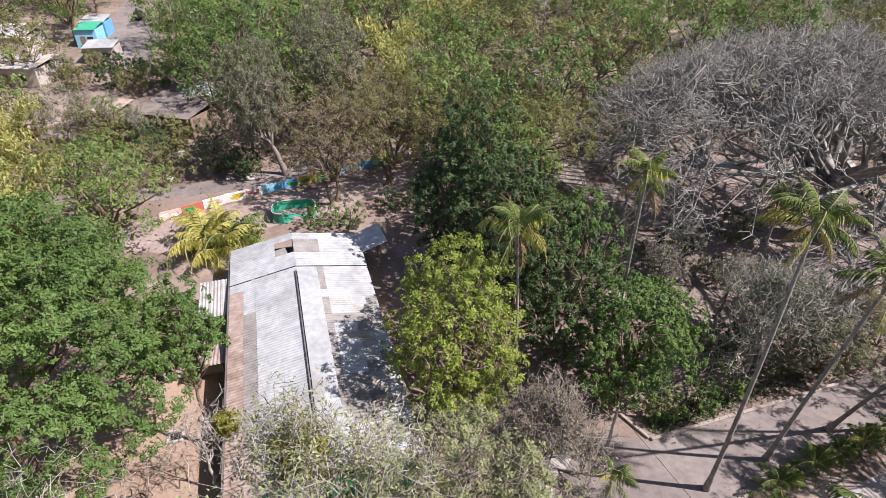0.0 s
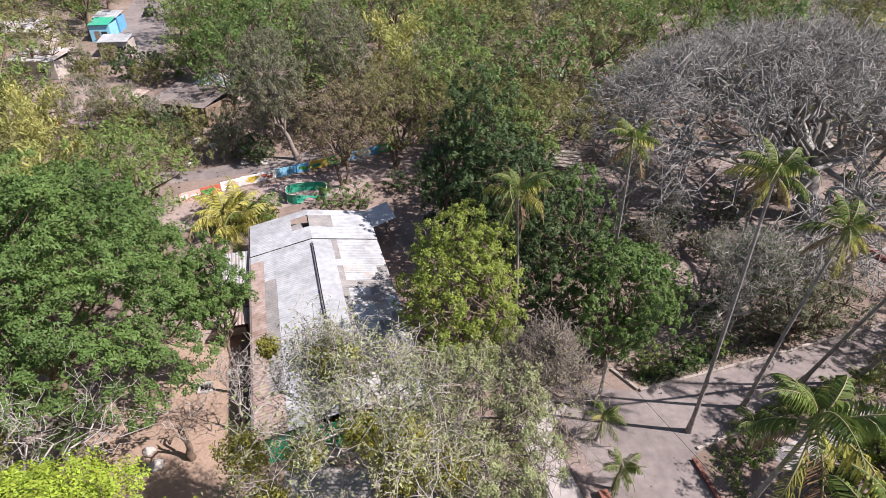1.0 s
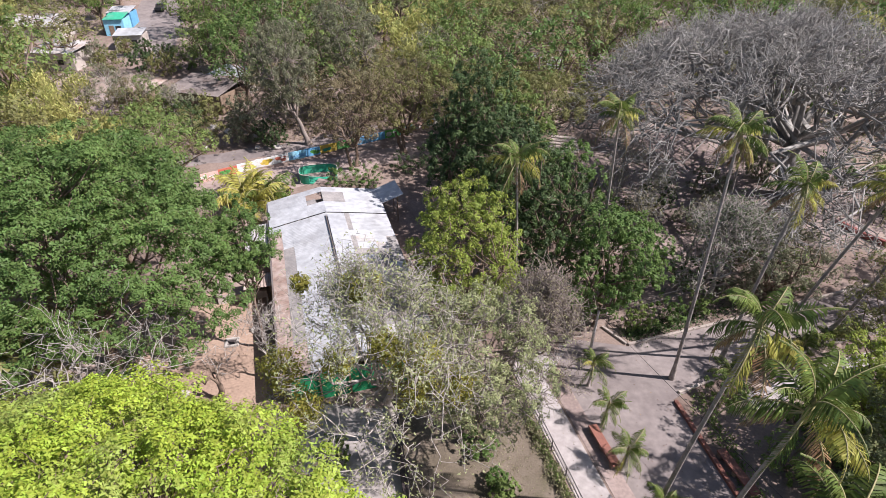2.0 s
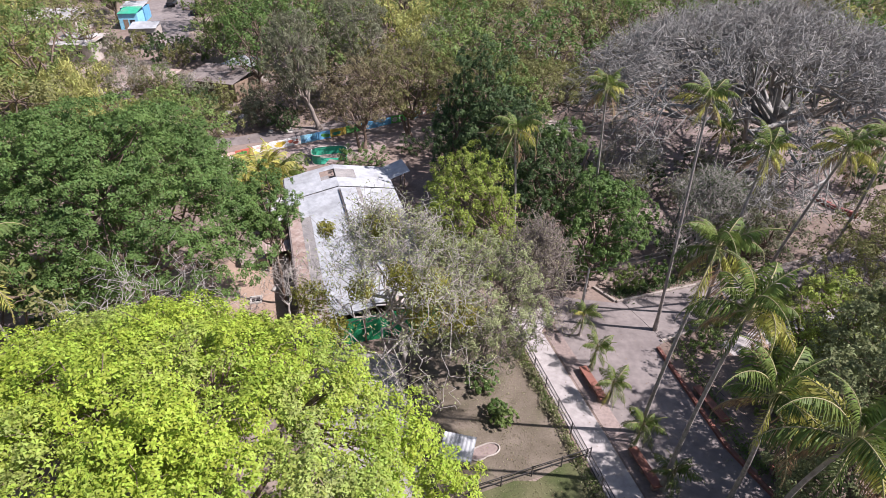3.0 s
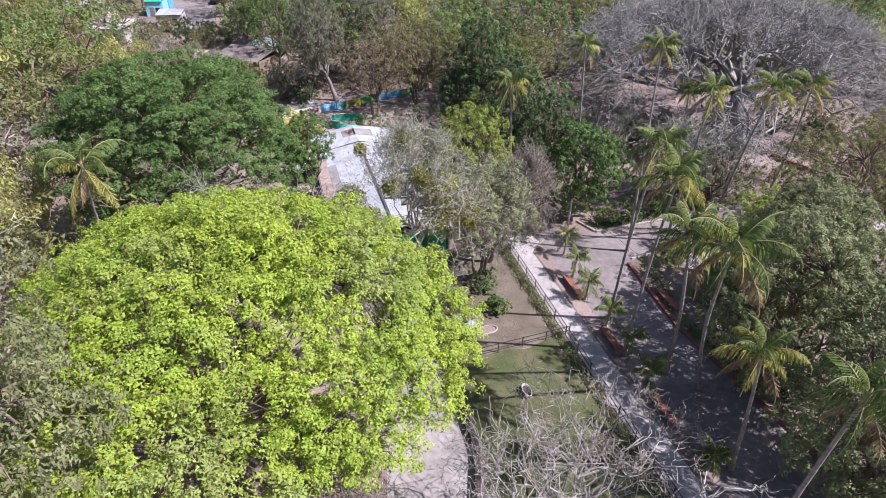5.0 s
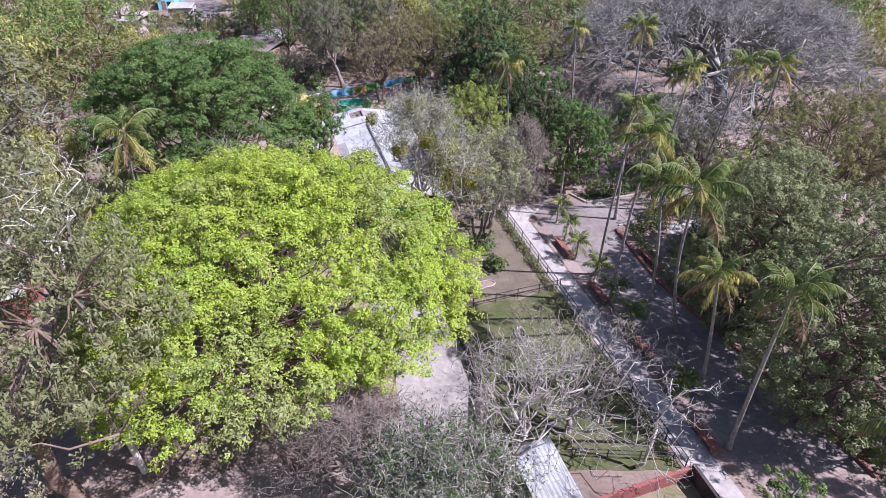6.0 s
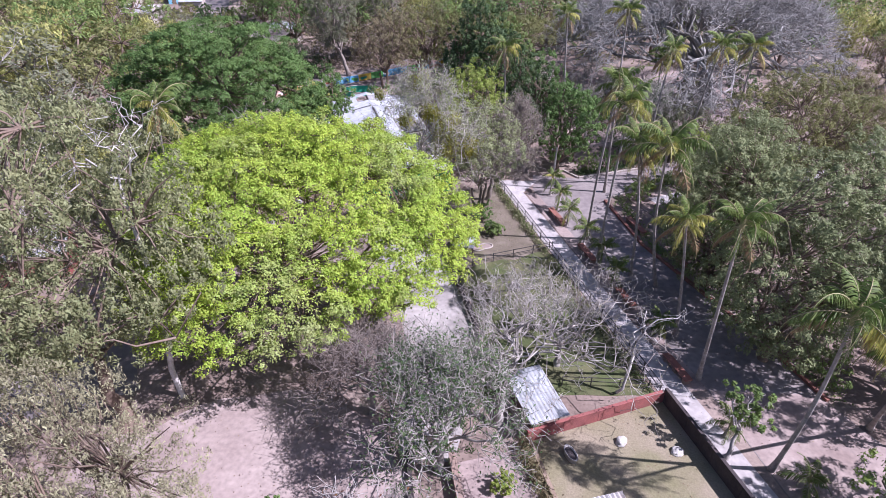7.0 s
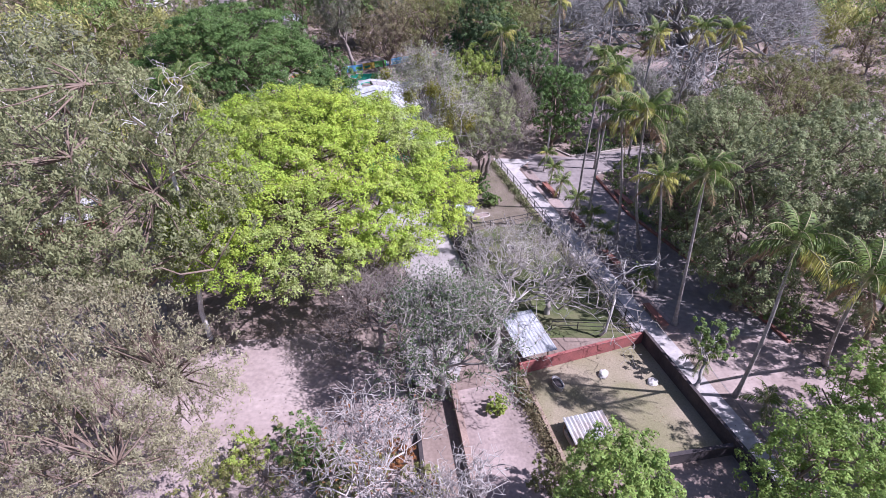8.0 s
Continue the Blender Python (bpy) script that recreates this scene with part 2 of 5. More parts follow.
def leaves(C, N, size, rng, aspect=0.5, hang=0.0, spread=0.45):
    """One pointed leaf blade at each centre C, facing about along N; hang tips it down."""
    n = len(C)
    N = unit(N + rng.normal(0, spread, (n, 3)))
    D = unit(np.cross(N, rng.normal(0, 1, (n, 3))))
    D = unit(D + np.array([0, 0, -hang]))
    S = unit(np.cross(D, N))
    N = np.cross(S, D)
    L = (size * rng.uniform(0.6, 1.3, n))[:, None]
    v = np.stack([C + S * L * aspect * 0.5 - D * L * 0.4, C + D * L * 0.6, C - S * L * aspect * 0.5 - D * L * 0.4], 1)
    return v.reshape(-1, 3), np.arange(n * 3).reshape(-1, 3)


def curve_to(a, b, k, rng, sag=0.15, wob=0.08):
    """A wavering line of k points from a to b that first rises."""
    a, b = np.asarray(a, float), np.asarray(b, float)
    t = np.linspace(0, 1, k)[:, None]
    d = np.linalg.norm(b - a)
    p = a + (b - a) * t
    p[:, 2] += (np.sin(t[:, 0] * np.pi)) * sag * d
    p[1:-1] += rng.normal(0, wob * d * 0.5, (k - 2, 3))
    return p


# ---- plants ----
def crown_clumps(rx, ry, rz, n, rng, shape="dome", lump=0.12):
    """Clump centres spread over an uneven crown, relative to the crown's base centre."""
    out, i = [], 0
    while len(out) < n and i < n * 60:
        i += 1
        a = rng.uniform(0, 2 * np.pi)
        if shape == "dome":
            q = np.sqrt(rng.uniform(0, 1))
            h = np.sqrt(max(0.0, 1 - q * q)) * rng.choice([1.0, 1.0, 0.75, 0.45], p=[0.5, 0.25, 0.15, 0.1])
        elif shape == "flat":
            q = np.sqrt(rng.uniform(0, 1))
            h = 0.85 * (1 - 0.5 * q * q) * rng.choice([1.0, 0.6, 0.3], p=[0.6, 0.25, 0.15])
        else:
            w = rng.uniform(-0.95, 1)
            q = np.sqrt(1 - w * w) * rng.uniform(0.55, 1)
            h = 0.5 + 0.5 * w
        lu = 1 + lump * (np.sin(3 * a + rx) * 0.6 + np.sin(5 * a + ry * 2) * 0.4)
        c = np.array([math.cos(a) * q * rx * lu, math.sin(a) * q * ry * lu, h * rz * (1 + rng.normal(0, 0.06))])
        if all(((c - o) ** 2).sum() > (0.55 * (rx * ry * rz) ** (1 / 3) * 2.2 / n ** (1 / 2.4)) ** 2 for o in out) or i > n * 40:
            out.append(c)
    return np.array(out)


def tree_parts(rx, ry, rz, clear, n, per, clump, size, seed, shape="dome", hang=0.3, aspect=0.5, trunk_r=0.3, flat=0.55, limbs=14, twigs=0, lean=(0, 0), stems=1, pads=0.0, skirt=0, limb_r=0.5, cut=None, bunch=34, tuft_r=0.0, sparse=0.35, arch=0.02):
    """Meshes of trunk and crown with the foot at the origin; clear: height of the crown's base."""
    rng = np.random.default_rng(seed)
    cl = crown_clumps(rx, ry, rz, n, rng, shape)
    if cut:
        cl = cl[cl[:, 0] * cut[0] + cl[:, 1] * cut[1] < cut[2]]
    if skirt:
        sk = crown_clumps(rx * 0.92, ry * 0.92, rz * 0.3, skirt, rng, "flat")
        sk = sk[np.hypot(sk[:, 0] / rx, sk[:, 1] / ry) > 0.55]
        sk[:, 2] -= rng.uniform(0.0, 0.25, len(sk)) * rz
        cl = np.concatenate([cl, sk])
    cl[:, :2] += lean
    cl[:, 2] += clear
    pts, nor = [], []
    for c in cl:
        thin = 1.0 - sparse * max(0.0, 0.25 + 1.3 * noise.noise(Vector(c * 0.22) + Vector((seed, 0, 0))))
        m = int(per * rng.uniform(0.75, 1.25) * max(0.12, min(1.0, thin)))
        r = clump * rng.uniform(0.7, 1.25)
        k = max(4, m // bunch)
        d = rng.normal(0, 1, (k, 3))
        d[:, 2] = np.abs(d[:, 2]) * (1 + pads) - 0.25 * (1 - pads)
        d = unit(d)
        tuft = c + d * rng.uniform(0.7, 1.0, (k, 1)) * np.array([r, r, r * flat])
        pick = rng.integers(0, k, m)
        shell = unit(rng.normal(0, 1, (m, 3)) + d[pick] * 0.8 + np.array([0, 0, 0.35]))
        tr = (tuft_r or 0.3 * clump) * rng.uniform(0.7, 1.25, k)[pick][:, None]
        j = shell * rng.uniform(0.55, 1.05, (m, 1)) * tr * np.array([1, 1, 1 - 0.35 * pads])
        pts.append(tuft[pick] + j - np.array([0, 0, 1.0]) * hang * 0.25 * tr * (1 - shell[:, 2:]))
        out = unit(c - np.array([lean[0], lean[1], clear + 0.2 * rz]))
        nor.append(unit(shell * 0.9 + d[pick] * 0.35 + np.array([0, 0, 0.35 + 0.3 * pads]) + out * 0.25))
    leaf_v, leaf_f = leaves(np.concatenate(pts), np.concatenate(nor), size, rng, aspect, hang, 0.32)
    fork = np.array([lean[0] * 0.6, lean[1] * 0.6, clear * 0.75])
    pieces = []
    for s in range(stems):
        off = rng.normal(0, 0.35, 3) * (stems > 1)
        line = curve_to(off * (1, 1, 0), fork + off * (2, 2, 0), 7, rng, 0, 0.04)
        pieces.append(tubes([line], [np.linspace(trunk_r, trunk_r * 0.62, 7) * np.array([1.5] + [1.0] * 6)], 9))
    pick = rng.permutation(len(cl))
    main = [curve_to(fork + rng.normal(0, 0.1, 3), cl[i] - (0, 0, clump * 0.35), 6, rng, arch, 0.12) for i in pick[:limbs]]
    if main:
        pieces.append(tubes(main, np.array([np.linspace(trunk_r * limb_r, 0.04, 6)] * len(main)), 6))
    sub = []
    for i in pick[limbs:]:
        near = min(main, key=lambda q: ((q[3] - cl[i]) ** 2).sum())
        sub.append(curve_to(min(near[1:5], key=lambda q: ((q - cl[i]) ** 2).sum()), cl[i], 4, rng, 0.0, 0.08))
    if sub:
        pieces.append(tubes(sub, np.array([np.linspace(min(0.075, trunk_r * 0.2), 0.02, 4)] * len(sub)), 4))
    if twigs:
        tw = []
        for c in cl:
            for _ in range(twigs):
                e = c + unit(rng.normal(0, 1, 3)) * clump * rng.uniform(0.8, 1.3) * (1, 1, 0.8)
                tw.append(curve_to(c + rng.normal(0, 0.1, 3), e, 4, rng, 0.08, 0.14))
        pieces.append(tubes(tw, np.array([np.linspace(0.028, 0.01, 4)] * len(tw)), 3))
    return join(pieces), (leaf_v, leaf_f)


def tree(name, x, y, label, leaf, bark, group="", category="tree", turn=0.0, z=0.0, **k):
    wood, crown = tree_parts(**k)
    t = thing(name, x, y, z, label, category, group, rz=turn)
    child("trunk", mesh_from("trunk", *wood, M[bark], True), t)
    child("crown", mesh_from("crown", *crown, M[leaf]), t)
    return t


def bare_parts(height, spread, clear, seed, limbs=7, trunk_r=0.35, depth=4, droop=0.0, kids=(5, 5, 5), lean=(0, 0), thick=1.0, twig=1.2, fine=0.018):
    """A leafless tree: the trunk, and limbs that fork again and again towards an uneven dome; one pair of arrays each."""
    rng = np.random.default_rng(seed)
    fork = np.array([lean[0] * 0.3, lean[1] * 0.3, clear])
    trunk = tubes([curve_to((0, 0, 0), fork, 7, rng, 0, 0.05)], [np.linspace(trunk_r * 1.3, trunk_r * 0.8, 7)], 9)
    ctr = np.array([lean[0], lean[1], clear])
    out = []

    def surf(a, q, f):
        h = math.sqrt(max(0.02, 1 - q * q))
        return ctr + np.array([math.cos(a) * q * spread * f, math.sin(a) * q * spread * f, h * (height - clear) * f * rng.uniform(0.9, 1.06) - droop * q * q * height])

    def grow(store, start, a, q, aw, qw, r, level):
        if level == 1:
            away = unit(start - ctr)
            tip = start + unit(rng.normal(0, 0.75, 3) + away * 0.7 + np.array([0, 0, 0.15])) * rng.uniform(0.5, 1.4) * twig
            line = curve_to(start, tip, 5, rng, 0.05, 0.3)
        else:
            tip = surf(a, min(0.99, q), (0.7, 0.87, 0.98)[min(2, depth - level)])
            line = curve_to(start, tip, 6, rng, 0.06, 0.19)
        key = (len(line), (6, 5, 4, 3)[min(3, depth - level)] if level > 1 else 3)
        store.setdefault(key, ([], []))
        store[key][0].append(line), store[key][1].append(np.linspace(r, max(0.012, r * 0.45), len(line)))
        if level > 1:
            for i in range(kids[min(len(kids) - 1, depth - level)]):
                at = line[rng.integers(1 if level == 2 else 2, len(line))]
                grow(store, at, a + rng.uniform(-aw, aw), abs(q + rng.uniform(-qw, qw)), aw * 0.62, qw * 0.62, max(fine, r * rng.uniform(0.35, 0.55)), level - 1)

    for i in range(limbs):
        a = 2 * np.pi * i / limbs + rng.uniform(-0.3, 0.3)
        q = (0.3, 0.6, 0.85)[i % 3] + rng.uniform(-0.1, 0.1)
        store = {}
        grow(store, fork + rng.normal(0, 0.15, 3) * trunk_r * 2, a, q, np.pi / limbs * 2.2, 0.3, trunk_r * 0.55 * thick, depth)
        out.append(join([tubes(p, r, n) for (k, n), (p, r) in store.items()]))
    return trunk, out


def bare_tree(name, x, y, label, bark="greybark", group="", rz=0.0, leaf=None, count=0, lsize=0.2, whole=False, **k):
    t = thing(name, x, y, 0, label, "tree", group, rz=rz)
    trunk, limbs = bare_parts(**k)
    child("trunk", mesh_from("trunk", *trunk, M[bark], True), t)
    if whole:
        child("crown", mesh_from("crown", *join(limbs), M[bark], True), t)
    else:
        for v, f in limbs:
            child("limb", mesh_from("limb", v, f, M[bark], True), t)
    if leaf:
        rng = np.random.default_rng(k["seed"] + 5)
        v = join(limbs)[0]
        c = v[rng.integers(0, len(v), count)] + rng.normal(0, 0.2, (count, 3))
        c = c[c[:, 2] > k["clear"] * 0.8]
        child("foliage", mesh_from("foliage", *leaves(c, np.tile([0, 0, 1.0], (len(c), 1)), lsize, rng, 0.5, 0.4), M[leaf]), t, "sparse remaining leaves")
    return t


def frond_mesh(name, length, droop, mat, seed, pairs=42, leaf=1.0, hang=0.8, lift=0.6):
    """Leaflets and rib of one palm frond that leaves the origin along +x, rises by lift and then droops."""
    rng = np.random.default_rng(seed)
    t = np.linspace(0, 1, 12)
    ang = lift - (lift + droop) * t ** 1.3
    seg = length / 11
    x = np.concatenate([[0], np.cumsum(np.cos(ang[:-1]) * seg)])
    z = np.concatenate([[0], np.cumsum(np.sin(ang[:-1]) * seg)])
    y = np.sin(t * 2) * rng.normal(0, 0.12) * length
    line = np.stack([x, y, z], 1)
    rib = tubes([line], [np.linspace(0.05, 0.012, 12)], 4)
    vs = []
    for side in (-1, 1):
        for i in range(pairs):
            u = 0.16 + 0.84 * (i + rng.uniform(0, 0.7)) / pairs
            p = np.array([np.interp(u, t, line[:, j]) for j in range(3)])
            g = np.interp(u, t, ang)
            fwd = np.array([math.cos(g), 0, math.sin(g)])
            ll = leaf * (math.sin(min(1, u * 1.15 + 0.12) * np.pi) ** 0.6 * 0.9 + 0.12) * rng.uniform(0.8, 1.1)
            d = unit(np.array([0, side * 1.0, 0]) + fwd * 0.75 + np.array([0, 0, 0.15 - hang * rng.uniform(0.1, 0.9)]))
            e = p + d * ll * 0.55
            tip = e + unit(d + np.array([0, 0, -hang])) * ll * 0.5
            w = fwd * 0.04 + np.array([0, 0, 0.012])
            vs += [p - w * 0.6, p + w * 0.6, e + w, e - w, e - w, e + w, tip + w * 0.15, tip - w * 0.15]
    v = np.array(vs)
    return mesh_from(name, v, np.arange(len(v)).reshape(-1, 4), mat), mesh_from("rib", *rib, M["rachis"], True)


FRONDS = {}
for key, mat in (("green", "frond"), ("yellow", "frond_yellow"), ("dry", "frond_dry")):
    for i, (lift, droop) in enumerate(((1.4, 0.1), (1.2, 1.1), (1.0, 1.6), (0.35, 1.8), (-0.65, 1.7))):
        FRONDS[key, i] = frond_mesh("frond", 3.9, droop, M[mat], 40 + i, lift=lift, hang=0.75 + 0.3 * i)


def palm(x, y, top, label, seed, yellow=0.15, scale=1.0, count=14, dry=2, r=0.12, name="coconut_palm", group="tall palms", category="palm", bow=0.12):
    """A palm from its foot (x, y) to its crown's heart at top."""
    rng = np.random.default_rng(seed)
    t = thing(name, x, y, 0, label, category, group)
    e = np.array(top) - (x, y, rise(y))
    k = np.linspace(0, 1, 14)
    line = np.stack([e[0] * k ** 1.0, e[1] * k ** 1.0, e[2] * k], 1)
    line[:, :2] += (np.sin(k * np.pi)[:, None]) * rng.normal(0, bow, 2) * 2
    rad = r * (1.15 - 0.55 * k) + 0.12 * r / 0.135 * np.exp(-k * 22)
    child("trunk", mesh_from("trunk", *tubes([line], [rad], 8), M["palmbark"], True), t)
    for i in range(count + dry):
        tier = min(4, int(5 * (i / count) ** 0.75)) if i < count else 4
        if i < count:
            hue = "yellow" if tier > 1 and rng.uniform() < yellow * (0.1 + 0.4 * tier) or yellow > 1 else "green"
        else:
            hue = "dry"
        blade, rib = FRONDS[hue, tier]
        az = i * 137.5 + rng.uniform(-15, 15)
        s = scale * 0.82 * rng.uniform(0.72, 1.15) * (0.85 if tier == 0 else 1.0)
        f = child("frond", blade, t, "" if hue == "green" else hue + " drooping frond", pose(e[0], e[1], e[2] - 0.03 * i / count, rng.uniform(-12, 12), rng.uniform(-8, 8), az) @ Matrix.Scale(s, 4))
        child("rib", rib, f)
    child("bud", mesh_from("bud", *tubes([np.array([[0, 0, -0.5], [0, 0, -0.1], [0, 0, 0.3], [0, 0, 0.7]]) * scale + e], [[r * 0.7, r * 1.3, r * 0.9, 0.03]], 8), M["rachis"], True), t, "fibrous yellowish crown heart")
    return t


def bamboo(name, x, y, label, seed, culms=10, height=11.0):
    """A clump of arching culms with hanging narrow leaves."""
    rng = np.random.default_rng(seed)
    t = thing(name, x, y, 0, label, "bamboo", "woodland trees")
    k = np.linspace(0, 1, 9)
    pts = []
    for i in range(culms):
        a, h, out = rng.uniform(0, 2 * np.pi), height * rng.uniform(0.75, 1.1), rng.uniform(1.2, 4.4)
        r = rng.uniform(0.2, 0.8)
        line = np.stack([np.cos(a) * (r + out * k ** 2.4), np.sin(a) * (r + out * k ** 2.4), h * (k - 0.13 * k ** 5 * out / 2)], 1)
        child("culm", mesh_from("culm", *tubes([line], [np.linspace(0.06, 0.015, 9)], 4), M["leaf_bamboo"], True), t)
        for u in rng.uniform(0.3, 1.0, 17):
            c = np.array([np.interp(u, k, line[:, j]) for j in range(3)])
            pts.append(c + rng.normal(0, 0.55, (14, 3)) * (1, 1, 0.8))
    c = np.concatenate(pts)
    child("crown", mesh_from("crown", *leaves(c, np.tile([0, 0, 1.0], (len(c), 1)), 0.62, rng, 0.26, 0.9, 0.6), M["leaf_bamboo"]), t)
    return t


# ---- ground ----
def slab(name, pts, z0, z1, mat, label, category, jitter=0.0, step=1.5, seed=1, kind="structure"):
    """A sheet with the outline pts from z0 to z1; jitter makes the outline uneven."""
    rng = np.random.default_rng(seed)
    out = []
    for (x0, y0), (x1, y1) in zip(pts, pts[1:] + pts[:1]):
        d = math.hypot(x1 - x0, y1 - y0)
        n = max(1, int(d / step)) if jitter else 1
        for i in range(n):
            j = rng.normal(0, jitter, 2) if i else (0, 0)
            out.append((x0 + (x1 - x0) * i / n + j[0], y0 + (y1 - y0) * i / n + j[1]))
    bm = bmesh.new()
    f = bm.faces.new([bm.verts.new((x, y, z1)) for x, y in out])
    f.normal_update()
    if f.normal.z < 0:
        f.normal_flip()
    r = bmesh.ops.extrude_face_region(bm, geom=[f])
    bmesh.ops.translate(bm, vec=(0, 0, z0 - z1), verts=[v for v in r["geom"] if isinstance(v, bmesh.types.BMVert)])
    if max(p[1] for p in pts) > 22:
        for i in range(24, 180, 4):
            bmesh.ops.bisect_plane(bm, geom=bm.verts[:] + bm.edges[:] + bm.faces[:], plane_co=(0, i, 0), plane_no=(0, 1, 0))
        for v in bm.verts:
            v.co.z += rise(v.co.y)
    bmesh.ops.recalc_face_normals(bm, faces=bm.faces)
    me = bpy.data.meshes.new(name)
    bm.to_mesh(me)
    bm.free()
    me.materials.append(mat)
    return tagged(new(name, me), label, category, kind=kind)


def fx(y):
    """The fence line's x at y."""
    return 3.95 - 0.2555 * (y - 22.0)


g = 900.0
lines = [-g, -100.0] + [float(v) for v in range(20, 232, 4)] + [g]
gv = [(x, y, rise(y)) for y in lines for x in (-g, g)]
gf = [(2 * i, 2 * i + 1, 2 * i + 3, 2 * i + 2) for i in range(len(lines) - 1)]
ground = new("ground", mesh_from("ground", gv, gf, M["soil"]))
tagged(ground, "brown bare earth with leaf litter and dust", "ground", kind="structure")
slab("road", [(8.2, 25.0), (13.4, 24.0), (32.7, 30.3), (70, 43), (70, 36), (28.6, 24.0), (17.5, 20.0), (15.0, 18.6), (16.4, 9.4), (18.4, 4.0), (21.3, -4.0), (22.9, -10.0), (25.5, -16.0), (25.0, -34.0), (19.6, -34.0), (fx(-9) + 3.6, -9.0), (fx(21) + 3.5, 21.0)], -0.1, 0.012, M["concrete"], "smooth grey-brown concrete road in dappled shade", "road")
slab("pavement", [(fx(23.6) + 0.12, 23.6), (fx(22) + 4.4, 23.2), (fx(21) + 2.3, 20.4), (fx(-9) + 2.3, -9.0), (fx(-34) + 2.3, -34.0), (fx(-34) + 0.12, -34.0)], -0.1, 0.03, M["walk"], "pale concrete footpath beside a metal fence", "pavement")
slab("forecourt", [(fx(-9) + 3.65, -9.0), (22.6, -9.4), (25.4, -16.0), (24.9, -33.9), (19.7, -33.9)], -0.05, 0.017, M["clearing"], "pale pinkish dusty forecourt at the end of the road", "earth")
slab("planting_strip", [(fx(20) + 2.31, 20.2), (fx(20) + 3.5, 20.2), (fx(-9) + 3.6, -9.0), (fx(-9) + 2.31, -9.0)], -0.1, 0.02, M["dust"], "strip of dusty earth between footpath and road", "earth")
slab("plaza_floor", [(16.5, 33.0), (24, 34.0), (34, 37.0), (48, 42.0), (50, 62.0), (34, 66.0), (20, 62.0), (14.5, 52.0)], -0.1, 0.008, M["dust"], "dusty earth under a bare tree", "earth", 0.35)
slab("yard_floor", [(-25.0, 30.5), (-16.6, 30.6), (-13.4, 20.0), (-12.0, 14.0), (-19.0, 13.0), (-23.0, 17.5)], -0.1, 0.01, M["yard"], "swept tan earth yard", "earth", 0.1)
slab("clearing_floor", [(-24, -14.0), (-18.5, -10.4), (-12.0, -9.0), (-6.0, -12.0), (-4.0, -18.0), (-4.0, -34.0), (-26, -36.0)], -0.1, 0.011, M["clearing"], "pale pinkish dust in a clearing", "earth", 0.5)
slab("far_yard", [(-58, 69), (-49, 69), (-45, 72), (-50, 78), (-58, 78)], -0.1, 0.01, M["clearing"], "pale earth yard before the huts", "earth", 0.8)
slab("far_street", [(-59, 94), (-49, 94), (-54, 112), (-64, 150), (-76, 150), (-65, 112)], -0.1, 0.013, M["concrete"], "wide grey street", "road")
slab("mural_lane", [(-36, 45.5), (-26, 45), (-10, 53.5), (3, 61), (1, 63.5), (-14, 57), (-34, 50)], -0.1, 0.009, M["clearing"], "dusty lane along a painted wall", "earth", 0.4)
slab("back_lane", [(-44, 53), (-31, 54.6), (-19, 58.2), (-9, 64.5), (-10.2, 66.4), (-21, 60.8), (-31, 57.3), (-44, 55.8)], -0.1, 0.012, M["concrete"], "narrow grey lane behind the painted wall", "road", 0.3)
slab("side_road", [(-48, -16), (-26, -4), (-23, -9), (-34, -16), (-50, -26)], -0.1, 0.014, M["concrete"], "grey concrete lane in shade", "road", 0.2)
slab("paddock_floor", [(-1.7, 5.3), (fx(8.0) - 0.1, 8.0), (fx(22) - 0.1, 22.0), (-3.6, 20.0), (-4.2, 17.8), (-2.2, 8.0)], -0.1, 0.015, M["turf"], "worn dusty turf in a fenced paddock", "turf", 0.1)
slab("mossy_floor", [(0.1, -9.6), (fx(-9.6) - 0.1, -9.6), (fx(8.4) - 0.1, 8.4), (-1.6, 5.4), (0.4, -2.5)], -0.1, 0.021, M["moss"], "mossy green turf in a fenced paddock", "turf", 0.3)
slab("pen_floor", [(2.9, -13.0), (fx(-9.9) - 0.1, -9.9), (fx(-19.4) - 0.1, -19.4), (6.0, -21.0), (4.3, -20.4)], -0.1, 0.016, M["penturf"], "sparse yellowish turf in a walled pen", "turf")
slab("inner_path", [(-1.9, -14.8), (2.2, -13.8), (4.0, -22.0), (5.0, -34.0), (0.8, -34.0)], -0.1, 0.017, M["dust"], "pale dusty concrete path between two walls", "pavement")
slab("court", [(-10.2, 18.2), (-4.6, 17.8), (-2.5, 8.0), (-0.1, -2.5), (-0.5, -9.2), (-1.9, -14.7), (-5.2, -14.0), (-5.0, -6.5), (-6.0, 0.0), (-9.0, 8.5)], -0.1, 0.0135, M["court"], "pale dusty concrete court before the shed", "pavement", 0.12)
slab("garden_path", [(20.0, 19.0), (28.4, 22.4), (45, 27.5), (45, 25.0), (27.5, 20.5), (20.6, 17.6)], -0.1, 0.019, M["walk"], "white concrete garden path", "pavement")

